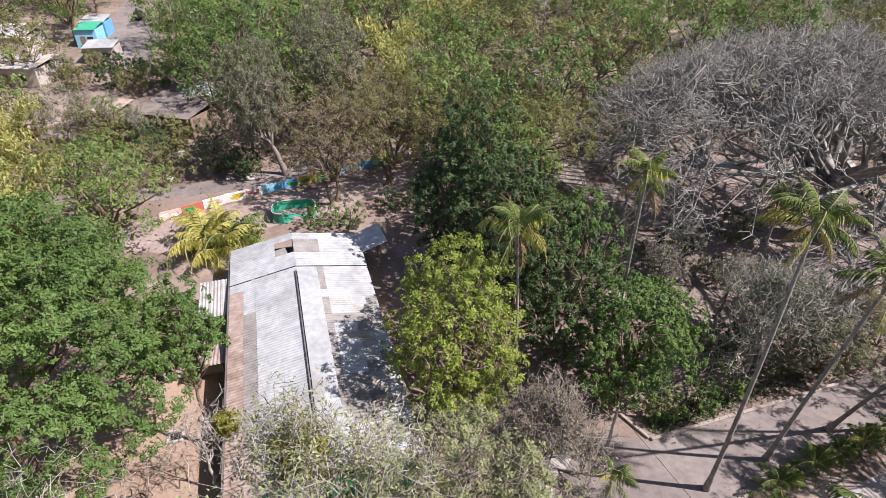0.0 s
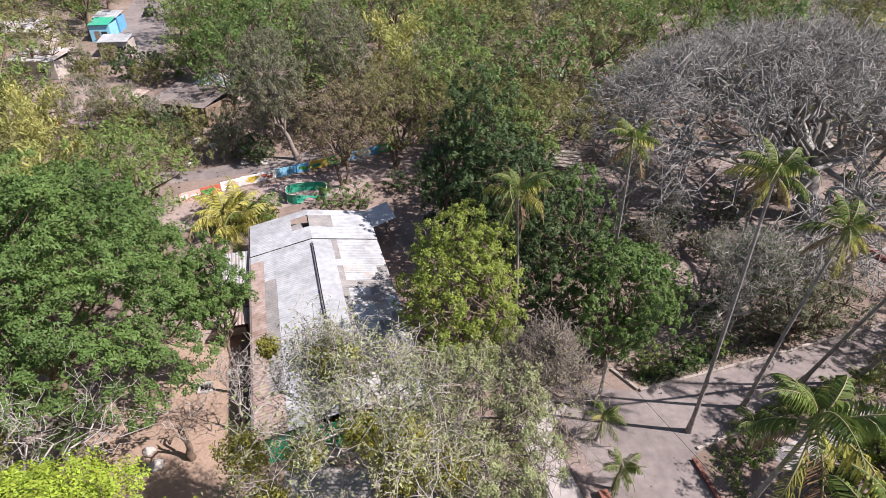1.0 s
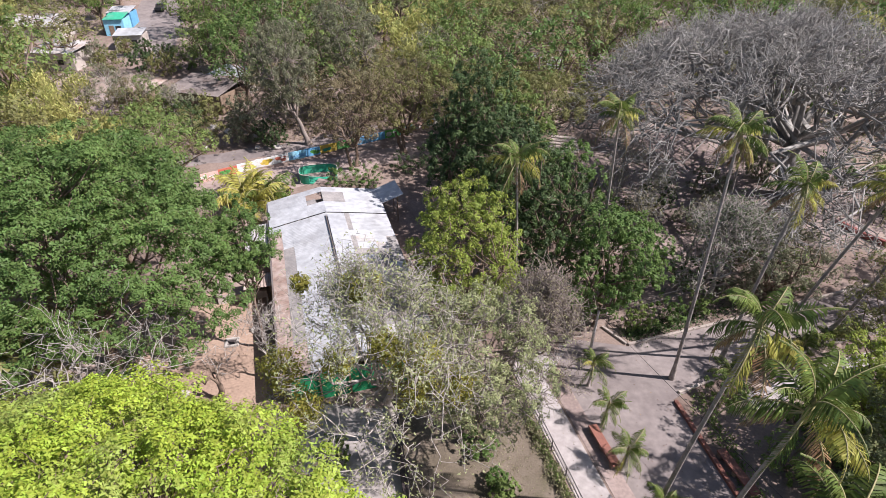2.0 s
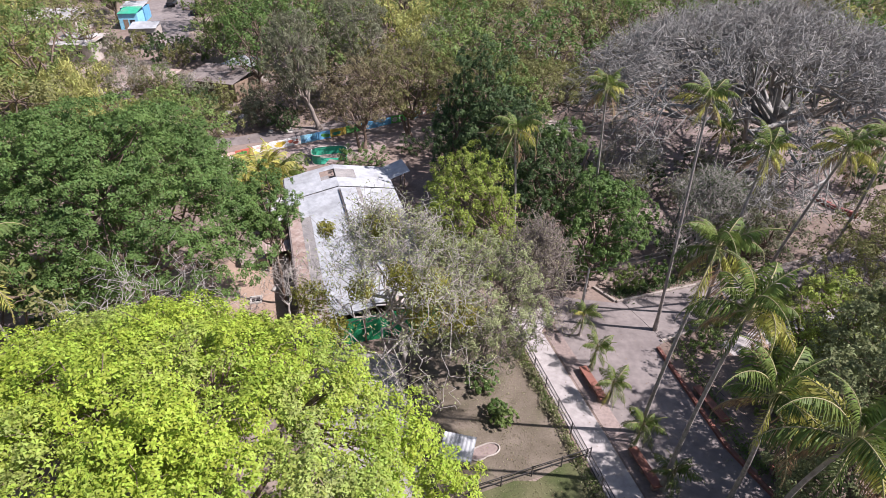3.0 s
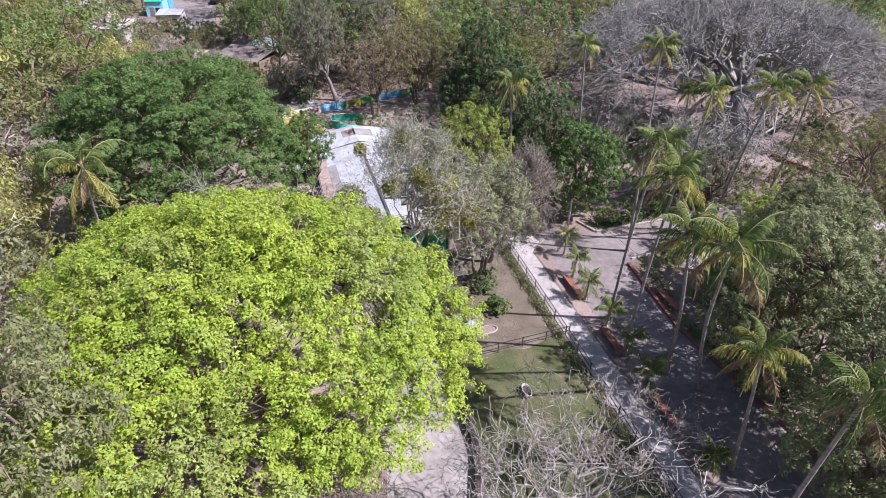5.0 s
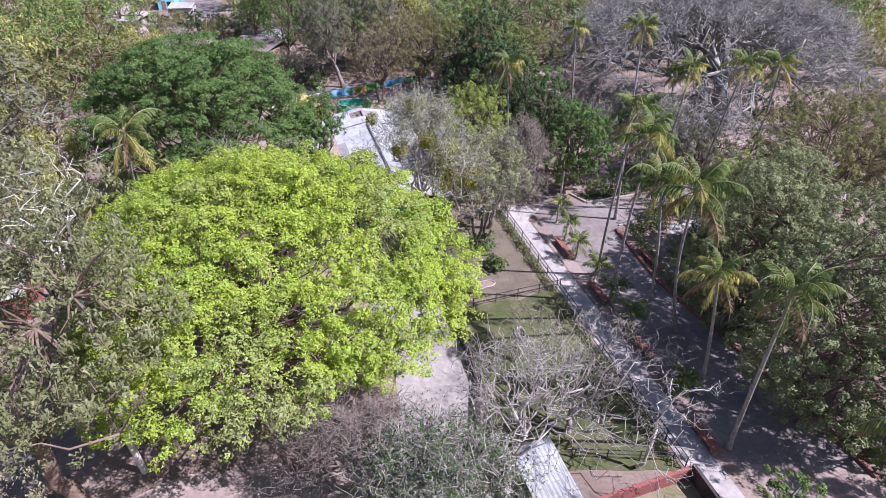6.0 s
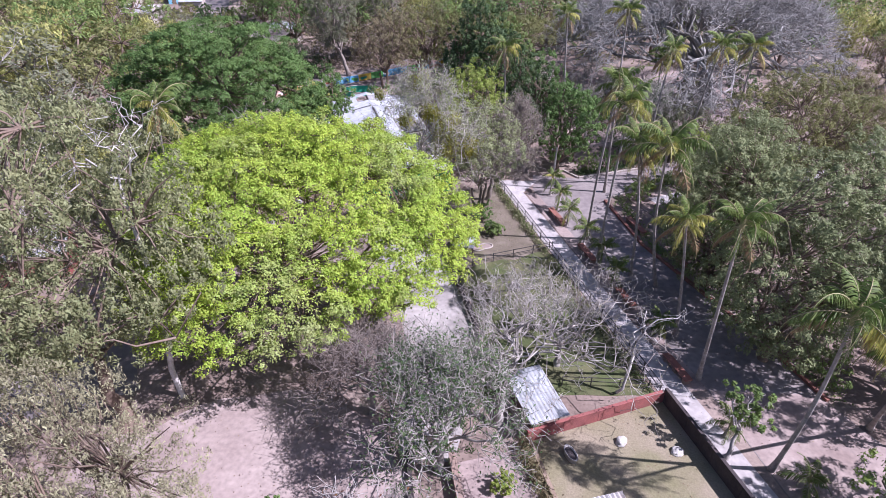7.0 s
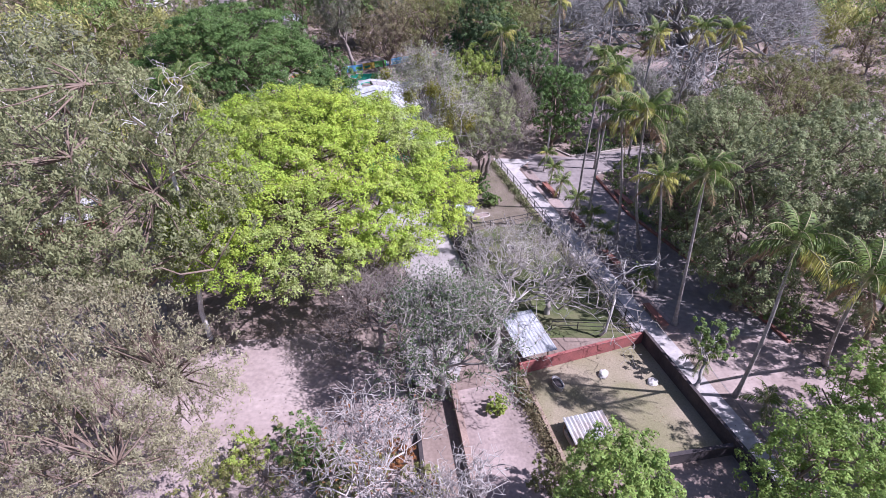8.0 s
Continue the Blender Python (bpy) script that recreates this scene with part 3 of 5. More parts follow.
# kerbs
def strip(name, pts, w, h, mat, label, category, seg=1.2, z=0.0, kind="structure"):
    """A line of kerb stones, each an object of its own, under one piece of the setting."""
    t = thing(name, pts[0][0], pts[0][1], 0, label, category, kind=kind)
    shared = {}
    for (x0, y0), (x1, y1) in zip(pts, pts[1:]):
        d = math.hypot(x1 - x0, y1 - y0)
        n = max(1, round(d / seg))
        key = round(d / n, 3)
        if key not in shared:
            bm = box(d / n - 0.015, w, h, 0, 0, 0, 0.015)
            me = bpy.data.meshes.new("kerb_stone")
            bm.to_mesh(me), bm.free()
            me.materials.append(mat)
            shared[key] = me
        a = math.degrees(math.atan2(y1 - y0, x1 - x0))
        for i in range(n):
            f = (i + 0.5) / n
            child("kerb_stone", shared[key], t, "", pose(x0 + (x1 - x0) * f - pts[0][0], y0 + (y1 - y0) * f - pts[0][1], z + rise(y0 + (y1 - y0) * f) - rise(pts[0][1]), 0, 0, a + 0.6 * math.sin(i * 2.3)))
    return t


strip("kerb_north", [(13.4, 24.1), (22.5, 27.0), (32.7, 30.4), (55, 38.0)], 0.22, 0.2, M["kerb"], "pale concrete kerb along the road", "kerb")
strip("kerb_corner", [(13.3, 24.2), (11.9, 26.2)], 0.22, 0.2, M["kerb"], "pale concrete kerb at the corner", "kerb")
strip("kerb_south", [(15.6, 19.2), (17.5, 20.0), (28.6, 24.0), (50, 31.0)], 0.2, 0.16, M["kerb"], "worn low kerb of planted verge", "kerb")
strip("red_kerb", [(15.1, 18.4), (16.5, 9.4), (18.5, 4.0), (21.4, -4.0), (23.0, -10.0)], 0.28, 0.22, M["benchred"], "low reddish-brown kerb of the planted verge", "kerb", 2.0)


# ---- corrugated roofs ----
def sheet_mesh(name, along, down, pitch, mat, amp=0.034):
    """A corrugated sheet: waves along x, length down +y, origin at a corner."""
    n = max(6, int(along / pitch * 4))
    x = np.linspace(0, along, n + 1)
    z = amp * np.sin(x / pitch * 2 * np.pi)
    top = np.concatenate([np.stack([x, 0 * x, z], 1), np.stack([x, 0 * x + down, z], 1)])
    low = top - (0, 0, 0.012)
    v = np.concatenate([top, low])
    m = n + 1
    i = np.arange(n)
    a = np.stack([i, i + 1, i + 1 + m, i + m], 1)
    b = np.stack([i + 2 * m + m, i + 2 * m + m + 1, i + 2 * m + 1, i + 2 * m], 1)
    e1 = np.stack([i, i + 2 * m, i + 2 * m + 1, i + 1], 1)
    e2 = np.stack([i + m + 1, i + 3 * m + 1, i + 3 * m, i + m], 1)
    return mesh_from(name, v, np.concatenate([a, b, e1, e2]), mat)


SHEETS = {}


def sheet(parent, key, along, down, m, pitch=0.26):
    k = (key, round(along, 2), round(down, 2))
    if k not in SHEETS:
        SHEETS[k] = sheet_mesh("roof_sheet", along, down, pitch, M[key], 0.016 if key == "whiteroof" else 0.034)
    return child("roof_sheet", SHEETS[k], parent, "", m)


def plain_wall(name, x0, y0, x1, y1, h, th, mat, parent, label="", z=0.0):
    d = math.hypot(x1 - x0, y1 - y0)
    return part(name, box(d, th, h), mat, parent, label, pose((x0 + x1) / 2, (y0 + y1) / 2, z, 0, 0, math.degrees(math.atan2(y1 - y0, x1 - x0))))


# ---- the long shed ----
def long_shed():
    """Local x runs across the shed, local y along it from its front."""
    t = thing("long_shed", -11.5, 17.7, 0, "long low shed with white-painted patched corrugated roof", "building", rz=16.3)
    t.matrix_basis = pose(-11.5, 17.7, 0, 0, 0, 16.3) @ pose(0, 0, 0, 1.35, 0, 0)
    L, W, E, R, RX = 24.8, 11.0, 2.55, 3.55, 5.3
    rng = random.Random(4)
    plain_wall("side_wall", 0.35, 0.3, 0.35, L - 0.3, 2.4, 0.15, M["brick"], t, "stained low clay wall")
    plain_wall("side_wall", W - 0.35, 0.3, W - 0.35, L - 0.3, 2.4, 0.15, M["plaster"], t)
    plain_wall("back_wall", 0.43, L - 0.3, W - 0.43, L - 0.3, 2.4, 0.15, M["plaster"], t)
    plain_wall("front_net", 0.43, 0.3, W - 0.43, 0.3, 2.45, 0.04, M["greennet"], t, "green shade netting across the front")
    for i in range(6):
        part("post", box(0.12, 0.12, 2.6), M["timber"], t, "", pose(0.5 + i * (W - 1.0) / 5, 0.22, 0))
    part("ridge_beam", box(0.14, L - 0.8, 0.18), M["timber"], t, "", pose(RX, L / 2, R - 0.3))
    n = 24
    cw = L / n
    la, ra = math.atan2(R - E, RX), math.atan2(R - E, W - RX)
    rows_l, rows_r = ((0.0, 1.15), (1.1, 1.0), (2.05, 1.75), (3.75, 1.7)), ((0.0, 1.5), (1.42, 0.72), (2.1, 1.7), (3.74, 1.15), (4.84, 0.98))
    for i in range(n):
        y = i * cw
        hi = 0.1 if y > 18.9 else 0.0
        for j, (s, d) in enumerate(rows_l):
            key = "whiteroof"
            if j == 0 and y < 18.5:
                key = "rustroof"
            elif j == 1 and y < 15.2:
                key = "greyroof" if y > 3 else "rustroof"
            elif y > 18.6 and y < 19.6 and j >= 2:
                key = "greyroof"
            if y > 21.6 and y < 23.4 and j == 3:
                continue
            sheet(t, key, cw + 0.06, d, pose(0.0, 0, E + hi) @ pose(0, 0, 0, 0, -math.degrees(la), 0) @ pose(s, y + cw, 0.012 * j + rng.uniform(0, 0.012), 0, 0, -90 + rng.uniform(-0.3, 0.3)))
        for j, (s, d) in enumerate(rows_r):
            key = "whiteroof"
            if (j == 1 and (4.5 < y < 15.0 or 16.5 < y < 19.2)) or (j < 2 and 21.6 < y < 23.6):
                key = "greyroof"
            elif j == 4 and 10.5 < y < 15:
                key = "greyroof"
            elif y < 14.5 and j > 0:
                key = rng.choice(("zinc", "greyroof", "zinc", "whiteroof"))
            elif y < 8 and j == 0:
                key = rng.choice(("zinc", "whiteroof"))
            sheet(t, key, cw + 0.06, d, pose(RX, 0, R + hi) @ pose(0, 0, 0, 0, math.degrees(ra), 0) @ pose(s, y + cw, -0.012 * j + 0.03 + rng.uniform(0, 0.012), 0, 0, -90 + rng.uniform(-0.3, 0.3)))
    for i in range(8):
        part("ridge_cap", box(1.55, 2.36, 0.05, 0, 0, 0, 0.01), M["whiteroof"], t, "", pose(RX + 0.82, 1.2 + i * 2.36, R + 0.16, 0, 4, 0.4 * math.sin(i * 2)))
    # solid dark strip where the gap under the cap lies in shade
    part("ridge_curb", box(0.08, 18.9, 0.3), M["darkzinc"], t, "dark strip standing for shade in the ridge gap", pose(RX - 0.06, 9.5, R - 0.12))
    part("ridge_curb", box(0.08, 18.9, 0.2), M["zinc"], t, "", pose(RX + 1.55, 9.5, R - 0.13))
    part("gutter", box(0.16, L, 0.1), M["darkzinc"], t, "", pose(-0.06, L / 2, E - 0.12))
    # awning at the far corner
    part("awning", box(2.3, 3.2, 0.05, 0, 0, 0, 0.01), M["whiteroof"], t, "lifted pale sheet awning", pose(W + 1.05, 23.3, E + 0.4, 0, -16, 4))
    for y in (22.2, 24.2):
        part("awning_post", box(0.09, 0.09, 3.05), M["timber"], t, "", pose(W + 1.7, y, 0))
    part("loose_sheet", box(1.0, 1.9, 0.03, 0, 0, 0, 0.005), M["greyroof"], t, "sagging broken roof sheet", pose(4.3, 22.4, E + 0.35, 9, -6, 12))


long_shed()


def lean_to(name, x, y, w, d, h, label, key="zinc", rz=16.3, slope=6, walls=True, wallmat="plaster", cat="shed", over=0.15):
    """A small open hut: posts, low walls and a corrugated roof that falls along local y."""
    t = thing(name, x, y, 0, label, cat, rz=rz)
    for a in (0.1, w - 0.1):
        for b in (0.1, d - 0.1):
            part("post", box(0.1, 0.1, h - 0.05 + 0.0 * b), M["timber"], t, "", pose(a, b, 0))
    n = max(2, round(w / 0.95))
    for i in range(n):
        sheet(t, key, w / n + 0.05, d + 0.15 + over, pose(i * w / n, 0, h, slope, 0, 0) @ pose(0, -over, 0.01 * (i % 2)))
    if walls:
        plain_wall("back_wall", 0.16, d - 0.1, w - 0.16, d - 0.1, h * 0.9, 0.1, M[wallmat], t)
        plain_wall("low_wall", 0.1, 0.2, 0.1, d - 0.2, h * 0.45, 0.1, M[wallmat], t)
    return t


lean_to("side_hut", -18.6, 33.4, 2.6, 4.0, 2.2, "small hut with dull corrugated zinc roof", wallmat="brick")
lean_to("side_hut", -17.2, 28.4, 2.2, 2.6, 2.1, "small hut with grey corrugated roof beside the shed", "rustroof", slope=-8, wallmat="brick")
for i, (x, y, w, d) in enumerate(((-19.8, 29.0, 4.0, 0.25), (-19.9, 29.2, 0.25, 2.0))):
    t = thing("low_wall", x, y, 0, "low pale plastered yard wall", "wall", rz=16.3)
    part("wall", box(w, d, 0.7, w / 2, d / 2, 0, 0.02), M["plaster"], t)
    part("coping", box(w + 0.06, d + 0.06, 0.06, w / 2, d / 2, 0.7, 0.01), M["clearing"], t)

# block frame and dead stump in the yard
t = thing("drain_box", -17.2, 24.3, 0, "pale concrete drain frame in the yard", "drain", rz=12)
for a, b, sx, sy in ((0, 0.42, 1.0, 0.16), (0, -0.42, 1.0, 0.16), (0.42, 0, 0.16, 0.68), (-0.42, 0, 0.16, 0.68)):
    part("rim", box(sx, sy, 0.18, a, b, 0, 0.02), M["stone"], t)
# flat plate; the pit's inner shade is only its dark colour
part("pit", box(0.68, 0.68, 0.05), M["darkwall"], t, "flat plate coloured dark as a shaded opening")
bare_tree("dead_stump", -16.0, 18.5, "dead forked grey-brown tree stump", "bark", height=4.2, spread=2.2, clear=1.6, seed=61, limbs=3, trunk_r=0.2, depth=2, kids=(1, 1))


# ---- paddock, pen and fences ----
def fence(name, x0, y0, x1, y1, label, h=1.1, spacing=2.0, rails=(0.15, 0.6, 1.05), bars=0, z=0.0):
    d = math.hypot(x1 - x0, y1 - y0)
    t = thing(name, x0, y0, z, label, "fence", rz=math.degrees(math.atan2(y1 - y0, x1 - x0)))
    n = max(1, round(d / spacing))
    bm = box(0.06, 0.06, h)
    post = bpy.data.meshes.new("post")
    bm.to_mesh(post), bm.free()
    post.materials.append(M["steel"])
    for i in range(n + 1):
        child("post", post, t, "", pose(i * d / n, 0, 0, 0, 1.5 * math.sin(i * 3.1), 0))
    for r in rails:
        part("rail", box(d, 0.04, 0.045), M["steel"], t, "", pose(d / 2, 0, r))
    if bars:
        k = int(d / bars)
        wires = np.array([[(i * d / k, 0, rails[0]), (i * d / k, 0.003, h * 0.5), (i * d / k, 0, rails[-1])] for i in range(k)])
        me = mesh_from("wire_netting", *tubes(wires, np.full((k, 3), 0.008), 3), M["steel"])
        tagged(child("wire_netting", me, t), "thin upright fence wires", kind="stuff")
    return t


fence("path_fence", fx(22.3), 22.3, fx(6.4), 6.4, "dark metal fence along the footpath", bars=0.14)
fence("path_fence", fx(6.4), 6.4, fx(-9.4), -9.4, "dark metal fence along the footpath", bars=0.14)
fence("path_fence", fx(-9.9) + 0.14, -9.9, fx(-33) + 0.14, -33, "dark metal fence above the pen wall", bars=0.14)
fence("paddock_fence", 0.2, 5.9, 7.75, 8.6, "low post and rail fence across the paddock", 0.95, 1.9, (0.45, 0.85))
fence("paddock_fence", -4.15, 17.8, -2.1, 8.0, "low wire fence at the paddock's edge", 0.9, 2.2, (0.3, 0.8))
fence("paddock_fence", -2.1, 8.0, 0.3, -2.5, "low wire fence beside the court", 0.9, 2.2, (0.3, 0.8))
fence("shed_rail", 5.6, -8.6, 11.4, -8.9, "sagging post and wire fence by the small shed", 0.9, 1.9, (0.5, 0.85))


def block_wall(name, x0, y0, x1, y1, h, th, mat, label, cope=None):
    t = thing(name, x0, y0, 0, label, "wall", rz=math.degrees(math.atan2(y1 - y0, x1 - x0)))
    d = math.hypot(x1 - x0, y1 - y0)
    n = max(1, round(d / 2.4))
    for i in range(n):
        part("panel", box(d / n - 0.012, th, h, 0, 0, 0, 0.008), mat, t, "", pose((i + 0.5) * d / n, 0, 0))
    part("coping", box(d, th + 0.05, 0.05, d / 2, 0, h, 0.01), cope or mat, t)
    return t


block_wall("pen_wall", 2.6, -13.2, fx(-9.9) - 0.1, -9.95, 0.95, 0.18, M["red"], "low faded red plastered pen wall")
block_wall("pen_wall", fx(-9.9) - 0.02, -9.9, fx(-34) - 0.02, -34.0, 1.15, 0.18, M["darkwall"], "retaining wall beside the footpath, coloured dark for shade")
block_wall("pen_wall", 2.7, -13.3, 4.4, -20.6, 0.5, 0.2, M["timber"], "low dark crumbling wall at the pen's edge")
block_wall("pen_wall", 6.0, -21.2, fx(-19.6) - 0.12, -19.7, 0.8, 0.22, M["darkwall"], "dark low wall closing the pen")
block_wall("court_wall", -4.4, 17.8, -2.35, 8.0, 0.5, 0.28, M["darkwall"], "low dark wall between court and paddock")
block_wall("court_wall", -2.3, 7.85, 0.08, -2.5, 0.5, 0.28, M["darkwall"], "low dark wall beside the court")
block_wall("court_wall", 0.1, -2.7, -0.3, -9.2, 0.5, 0.28, M["darkwall"], "low dark wall along a ditch beside the court")
block_wall("path_wall", -2.0, -14.6, 0.9, -34.0, 0.75, 0.35, M["brick"], "low earth-brown wall beside the inner path")
block_wall("path_wall", -4.6, -14.2, -2.2, -34.0, 0.4, 0.2, M["darkwall"], "low dark wall along a ditch")
lean_to("small_shed", 2.5, -12.85, 2.5, 3.3, 1.95, "small animal shed with white corrugated roof", "whiteroof", rz=18, slope=3.5, wallmat="plaster", over=0.75)
lean_to("coop", -1.6, 8.2, 2.0, 1.5, 0.8, "low coop with ribbed pale sheet roof in the paddock", "whiteroof", rz=-14, slope=6)
lean_to("coop", 5.1, -19.6, 2.6, 1.6, 0.85, "low coop with ribbed pale sheet roof", "zinc", rz=14, slope=6)


def tub(x, y, rz, label="white oval bathtub used as a pond"):
    t = thing("tub", x, y, 0, label, "tub", rz=rz)
    k = np.linspace(0, 2 * np.pi, 25)[:-1]
    rings = []
    for r, z in ((0.93, 0.0), (1.0, 0.36), (1.06, 0.38), (1.0, 0.4), (0.9, 0.38), (0.8, 0.1), (0.3, 0.09)):
        rings.append(np.stack([np.cos(k) * 0.36 * r, np.sign(np.sin(k)) * np.abs(np.sin(k)) ** 0.8 * 0.75 * r, 0 * k + z], 1))
    v = np.concatenate(rings)
    i = np.arange(24)
    f = np.concatenate([np.stack([a * 24 + i, a * 24 + (i + 1) % 24, (a + 1) * 24 + (i + 1) % 24, (a + 1) * 24 + i], 1) for a in range(6)])
    v = v * (0.8, 0.8, 1)
    child("shell", mesh_from("shell", v, f, M["stone"], True), t)
    w = np.concatenate([np.stack([np.cos(k) * 0.255, np.sin(k) * 0.54, 0 * k + 0.27], 1), [(0, 0, 0.27)]])
    child("water", mesh_from("water", w, np.stack([i, (i + 1) % 24, 0 * i + 24], 1), M["darkwall"]), t, "dark murky water")


tub(5.1, -14.3, 20)
tub(3.7, 2.5, 12)


def rock(name, x, y, s, mat, label, seed, cat="rock"):
    bm = bmesh.new()
    bmesh.ops.create_icosphere(bm, subdivisions=3, radius=1.0)
    rng = random.Random(seed)
    off = Vector((rng.uniform(0, 50), 0, 0))
    for v in bm.verts:
        v.co *= 1 + 0.35 * noise.noise(v.co * 1.3 + off) + 0.12 * noise.noise(v.co * 4 + off)
        v.co = Vector((v.co.x * s * rng.uniform(0.99, 1.01), v.co.y * s * 0.8, max(-0.3, v.co.z) * s * 0.6 + 0.12 * s))
    me = bpy.data.meshes.new(name)
    bm.to_mesh(me), bm.free()
    me.materials.append(M[mat])
    for p in me.polygons:
        p.use_smooth = True
    o = new(name, me)
    o.matrix_basis = pose(x, y, 0.03 + rise(y), 0, 0, rng.uniform(0, 360))
    return tagged(o, label, cat)


rock("rock", 8.4, -13.3, 0.42, "stone", "pale rounded boulder in the pen", 1)
rock("rock", 11.6, -14.0, 0.4, "stone", "pale rounded boulder by the pen wall", 2)
rock("rock", -18.0, 17.9, 0.5, "stone", "pale rough stone in the yard", 3)
rock("rock", -18.9, 19.0, 0.4, "stone", "pale rough stone in the yard", 4)
rock("rock", -15.9, 25.8, 0.35, "stone", "brown rough stone in the yard", 5)


def pond_edge(x, y):
    t = thing("pond", x, y, 0.016, "dry kidney-shaped garden pond with pale rim", "pond", rz=25)
    k = np.linspace(0, 2 * np.pi, 33)
    r = 0.8 + 0.22 * np.cos(2 * k) + 0.16 * np.sin(k)
    ring = np.stack([np.cos(k) * r, np.sin(k) * r * 0.75, 0 * k + 0.05], 1)
    child("rim", mesh_from("rim", *tubes([ring], [np.full(33, 0.06)], 6), M["kerb"], True), t)
    v = np.concatenate([ring * (0.98, 0.98, 0.2), [(0, 0, 0.006)]])
    i = np.arange(32)
    child("bed", mesh_from("bed", v, np.stack([i, i + 1, 0 * i + 33], 1), M["dust"]), t, "dusty dry pond bed")


pond_edge(1.3, 8.9)
rng = random.Random(12)
for i in range(14):
    rock("rubble", -33 + rng.uniform(0, 12), 60 + rng.uniform(-1, 5), rng.uniform(0.3, 0.8), "stone", "pale rubble stone on a dusty slope", 20 + i)
for i in range(10):
    rock("rubble", -18 + rng.uniform(0, 7), 68 + rng.uniform(-1, 5), rng.uniform(0.3, 0.7), "clearing", "brownish rubble beside the lane", 50 + i)


def bench(x, y, rz, length, label="long faded red concrete bench"):
    t = thing("bench", x, y, 0.02, label, "bench", "red benches", rz=rz)
    part("seat", box(length, 0.6, 0.12, 0, 0, 0.36, 0.03), M["benchred"], t)
    for a in (-length / 2 + 0.25, 0, length / 2 - 0.25):
        part("support", box(0.3, 0.5, 0.36, a, 0, 0, 0.01), M["brick"], t)


for x, y, l in ((9.2, 14.5, 3.2), (10.8, 7.6, 2.9), (12.5, 0.9, 2.6), (13.9, -7.2, 2.8), (16.75, 12.6, 3.2), (18.9, 6.4, 2.8)):
    bench(x, y, -75.5, l)

# ---- painted wall, basin, distant huts ----
def mural():
    hues = {"mural_white": (0.62, 0.62, 0.60), "mural_red": (0.42, 0.12, 0.08), "mural_blue": (0.12, 0.33, 0.55), "mural_sky": (0.22, 0.50, 0.66), "mural_yellow": (0.55, 0.40, 0.06), "mural_green": (0.12, 0.38, 0.10), "mural_teal": (0.03, 0.28, 0.18), "mural_pink": (0.60, 0.38, 0.34)}
    for k, c in hues.items():
        M[k] = material(k, c, tuple(min(1, a * 1.2) for a in c), 1.2, 0.8, 0.1, 9.0, c=tuple(a * 0.7 + 0.1 for a in c))
    pts = [(-28.9, 50.4), (-23.4, 54.1), (-16.3, 57.8), (-6.6, 63.2), (-1.5, 66.8)]
    t = thing("painted_wall", pts[0][0], pts[0][1], 0, "garden wall painted with bright colour fields", "wall")
    order = ["mural_pink", "mural_red", "mural_white", "mural_white", "mural_white", "mural_sky", "mural_blue", "mural_yellow", "mural_green", "mural_blue", "mural_blue", "mural_green", "mural_sky", "mural_pink", "mural_white", "mural_sky", "mural_teal", "mural_yellow", "mural_yellow", "mural_white", "mural_sky", "mural_green"]
    rng = random.Random(3)
    i = 0
    for (x0, y0), (x1, y1) in zip(pts, pts[1:]):
        d = math.hypot(x1 - x0, y1 - y0)
        n = max(1, round(d / 2.2))
        a = math.degrees(math.atan2(y1 - y0, x1 - x0))
        for j in range(n):
            f = (j + 0.5) / n
            m = pose(x0 + (x1 - x0) * f - pts[0][0], y0 + (y1 - y0) * f - pts[0][1], rise(y0 + (y1 - y0) * f) - rise(pts[0][1]), 0, 0, a)
            p = part("panel", box(d / n - 0.01, 0.16, 1.0), M[order[i % len(order)]], t, "", m)
            bm = bmesh.new()
            w, h = d / n, 1.0
            for _ in range(5):
                cx, cz, r = rng.uniform(-w * 0.38, w * 0.38), rng.uniform(0.25, h - 0.3), rng.uniform(0.12, 0.3)
                ring = [bm.verts.new((cx + r * 1.3 * math.cos(q) * (1 + 0.2 * math.sin(3 * q)), -0.086, cz + r * 0.8 * math.sin(q))) for q in np.linspace(0, 2 * np.pi, 13)[:-1]]
                bm.faces.new(ring)
            part("painted_patch", bm, M[order[(i * 5 + 3) % len(order)]], p)
            i += 1


mural()


def basin():
    t = thing("basin", -15.4, 51.6, 0, "curved basin wall draped with green netting", "basin", rz=12)
    k = np.linspace(-0.6, 4.4, 26)
    rx, ry = 2.2, 1.5
    line = np.stack([np.sign(np.cos(k)) * np.abs(np.cos(k)) ** 0.6 * rx, np.sign(np.sin(k)) * np.abs(np.sin(k)) ** 0.6 * ry, 0 * k + 1.15], 1)
    child("rim", mesh_from("rim", *tubes([line], [np.full(26, 0.06)], 6), M["stone"], True), t, "pale rounded rim")
    lo = line * (0.97, 0.97, 0)
    v = np.concatenate([line - (0, 0, 0.04), lo])
    i = np.arange(25)
    child("net", mesh_from("net", v, np.stack([i, i + 1, i + 27, i + 26], 1), M["mural_teal"], True), t, "green net lining")
    fl = np.concatenate([np.stack([np.cos(k) * rx * 0.96, np.sin(k) * ry * 0.96, 0 * k + 0.05], 1), [(0, 0, 0.03)]])
    child("water", mesh_from("water", fl, np.stack([i, i + 1, 0 * i + 26], 1), M["mural_teal"]), t, "green algae-covered floor")


basin()


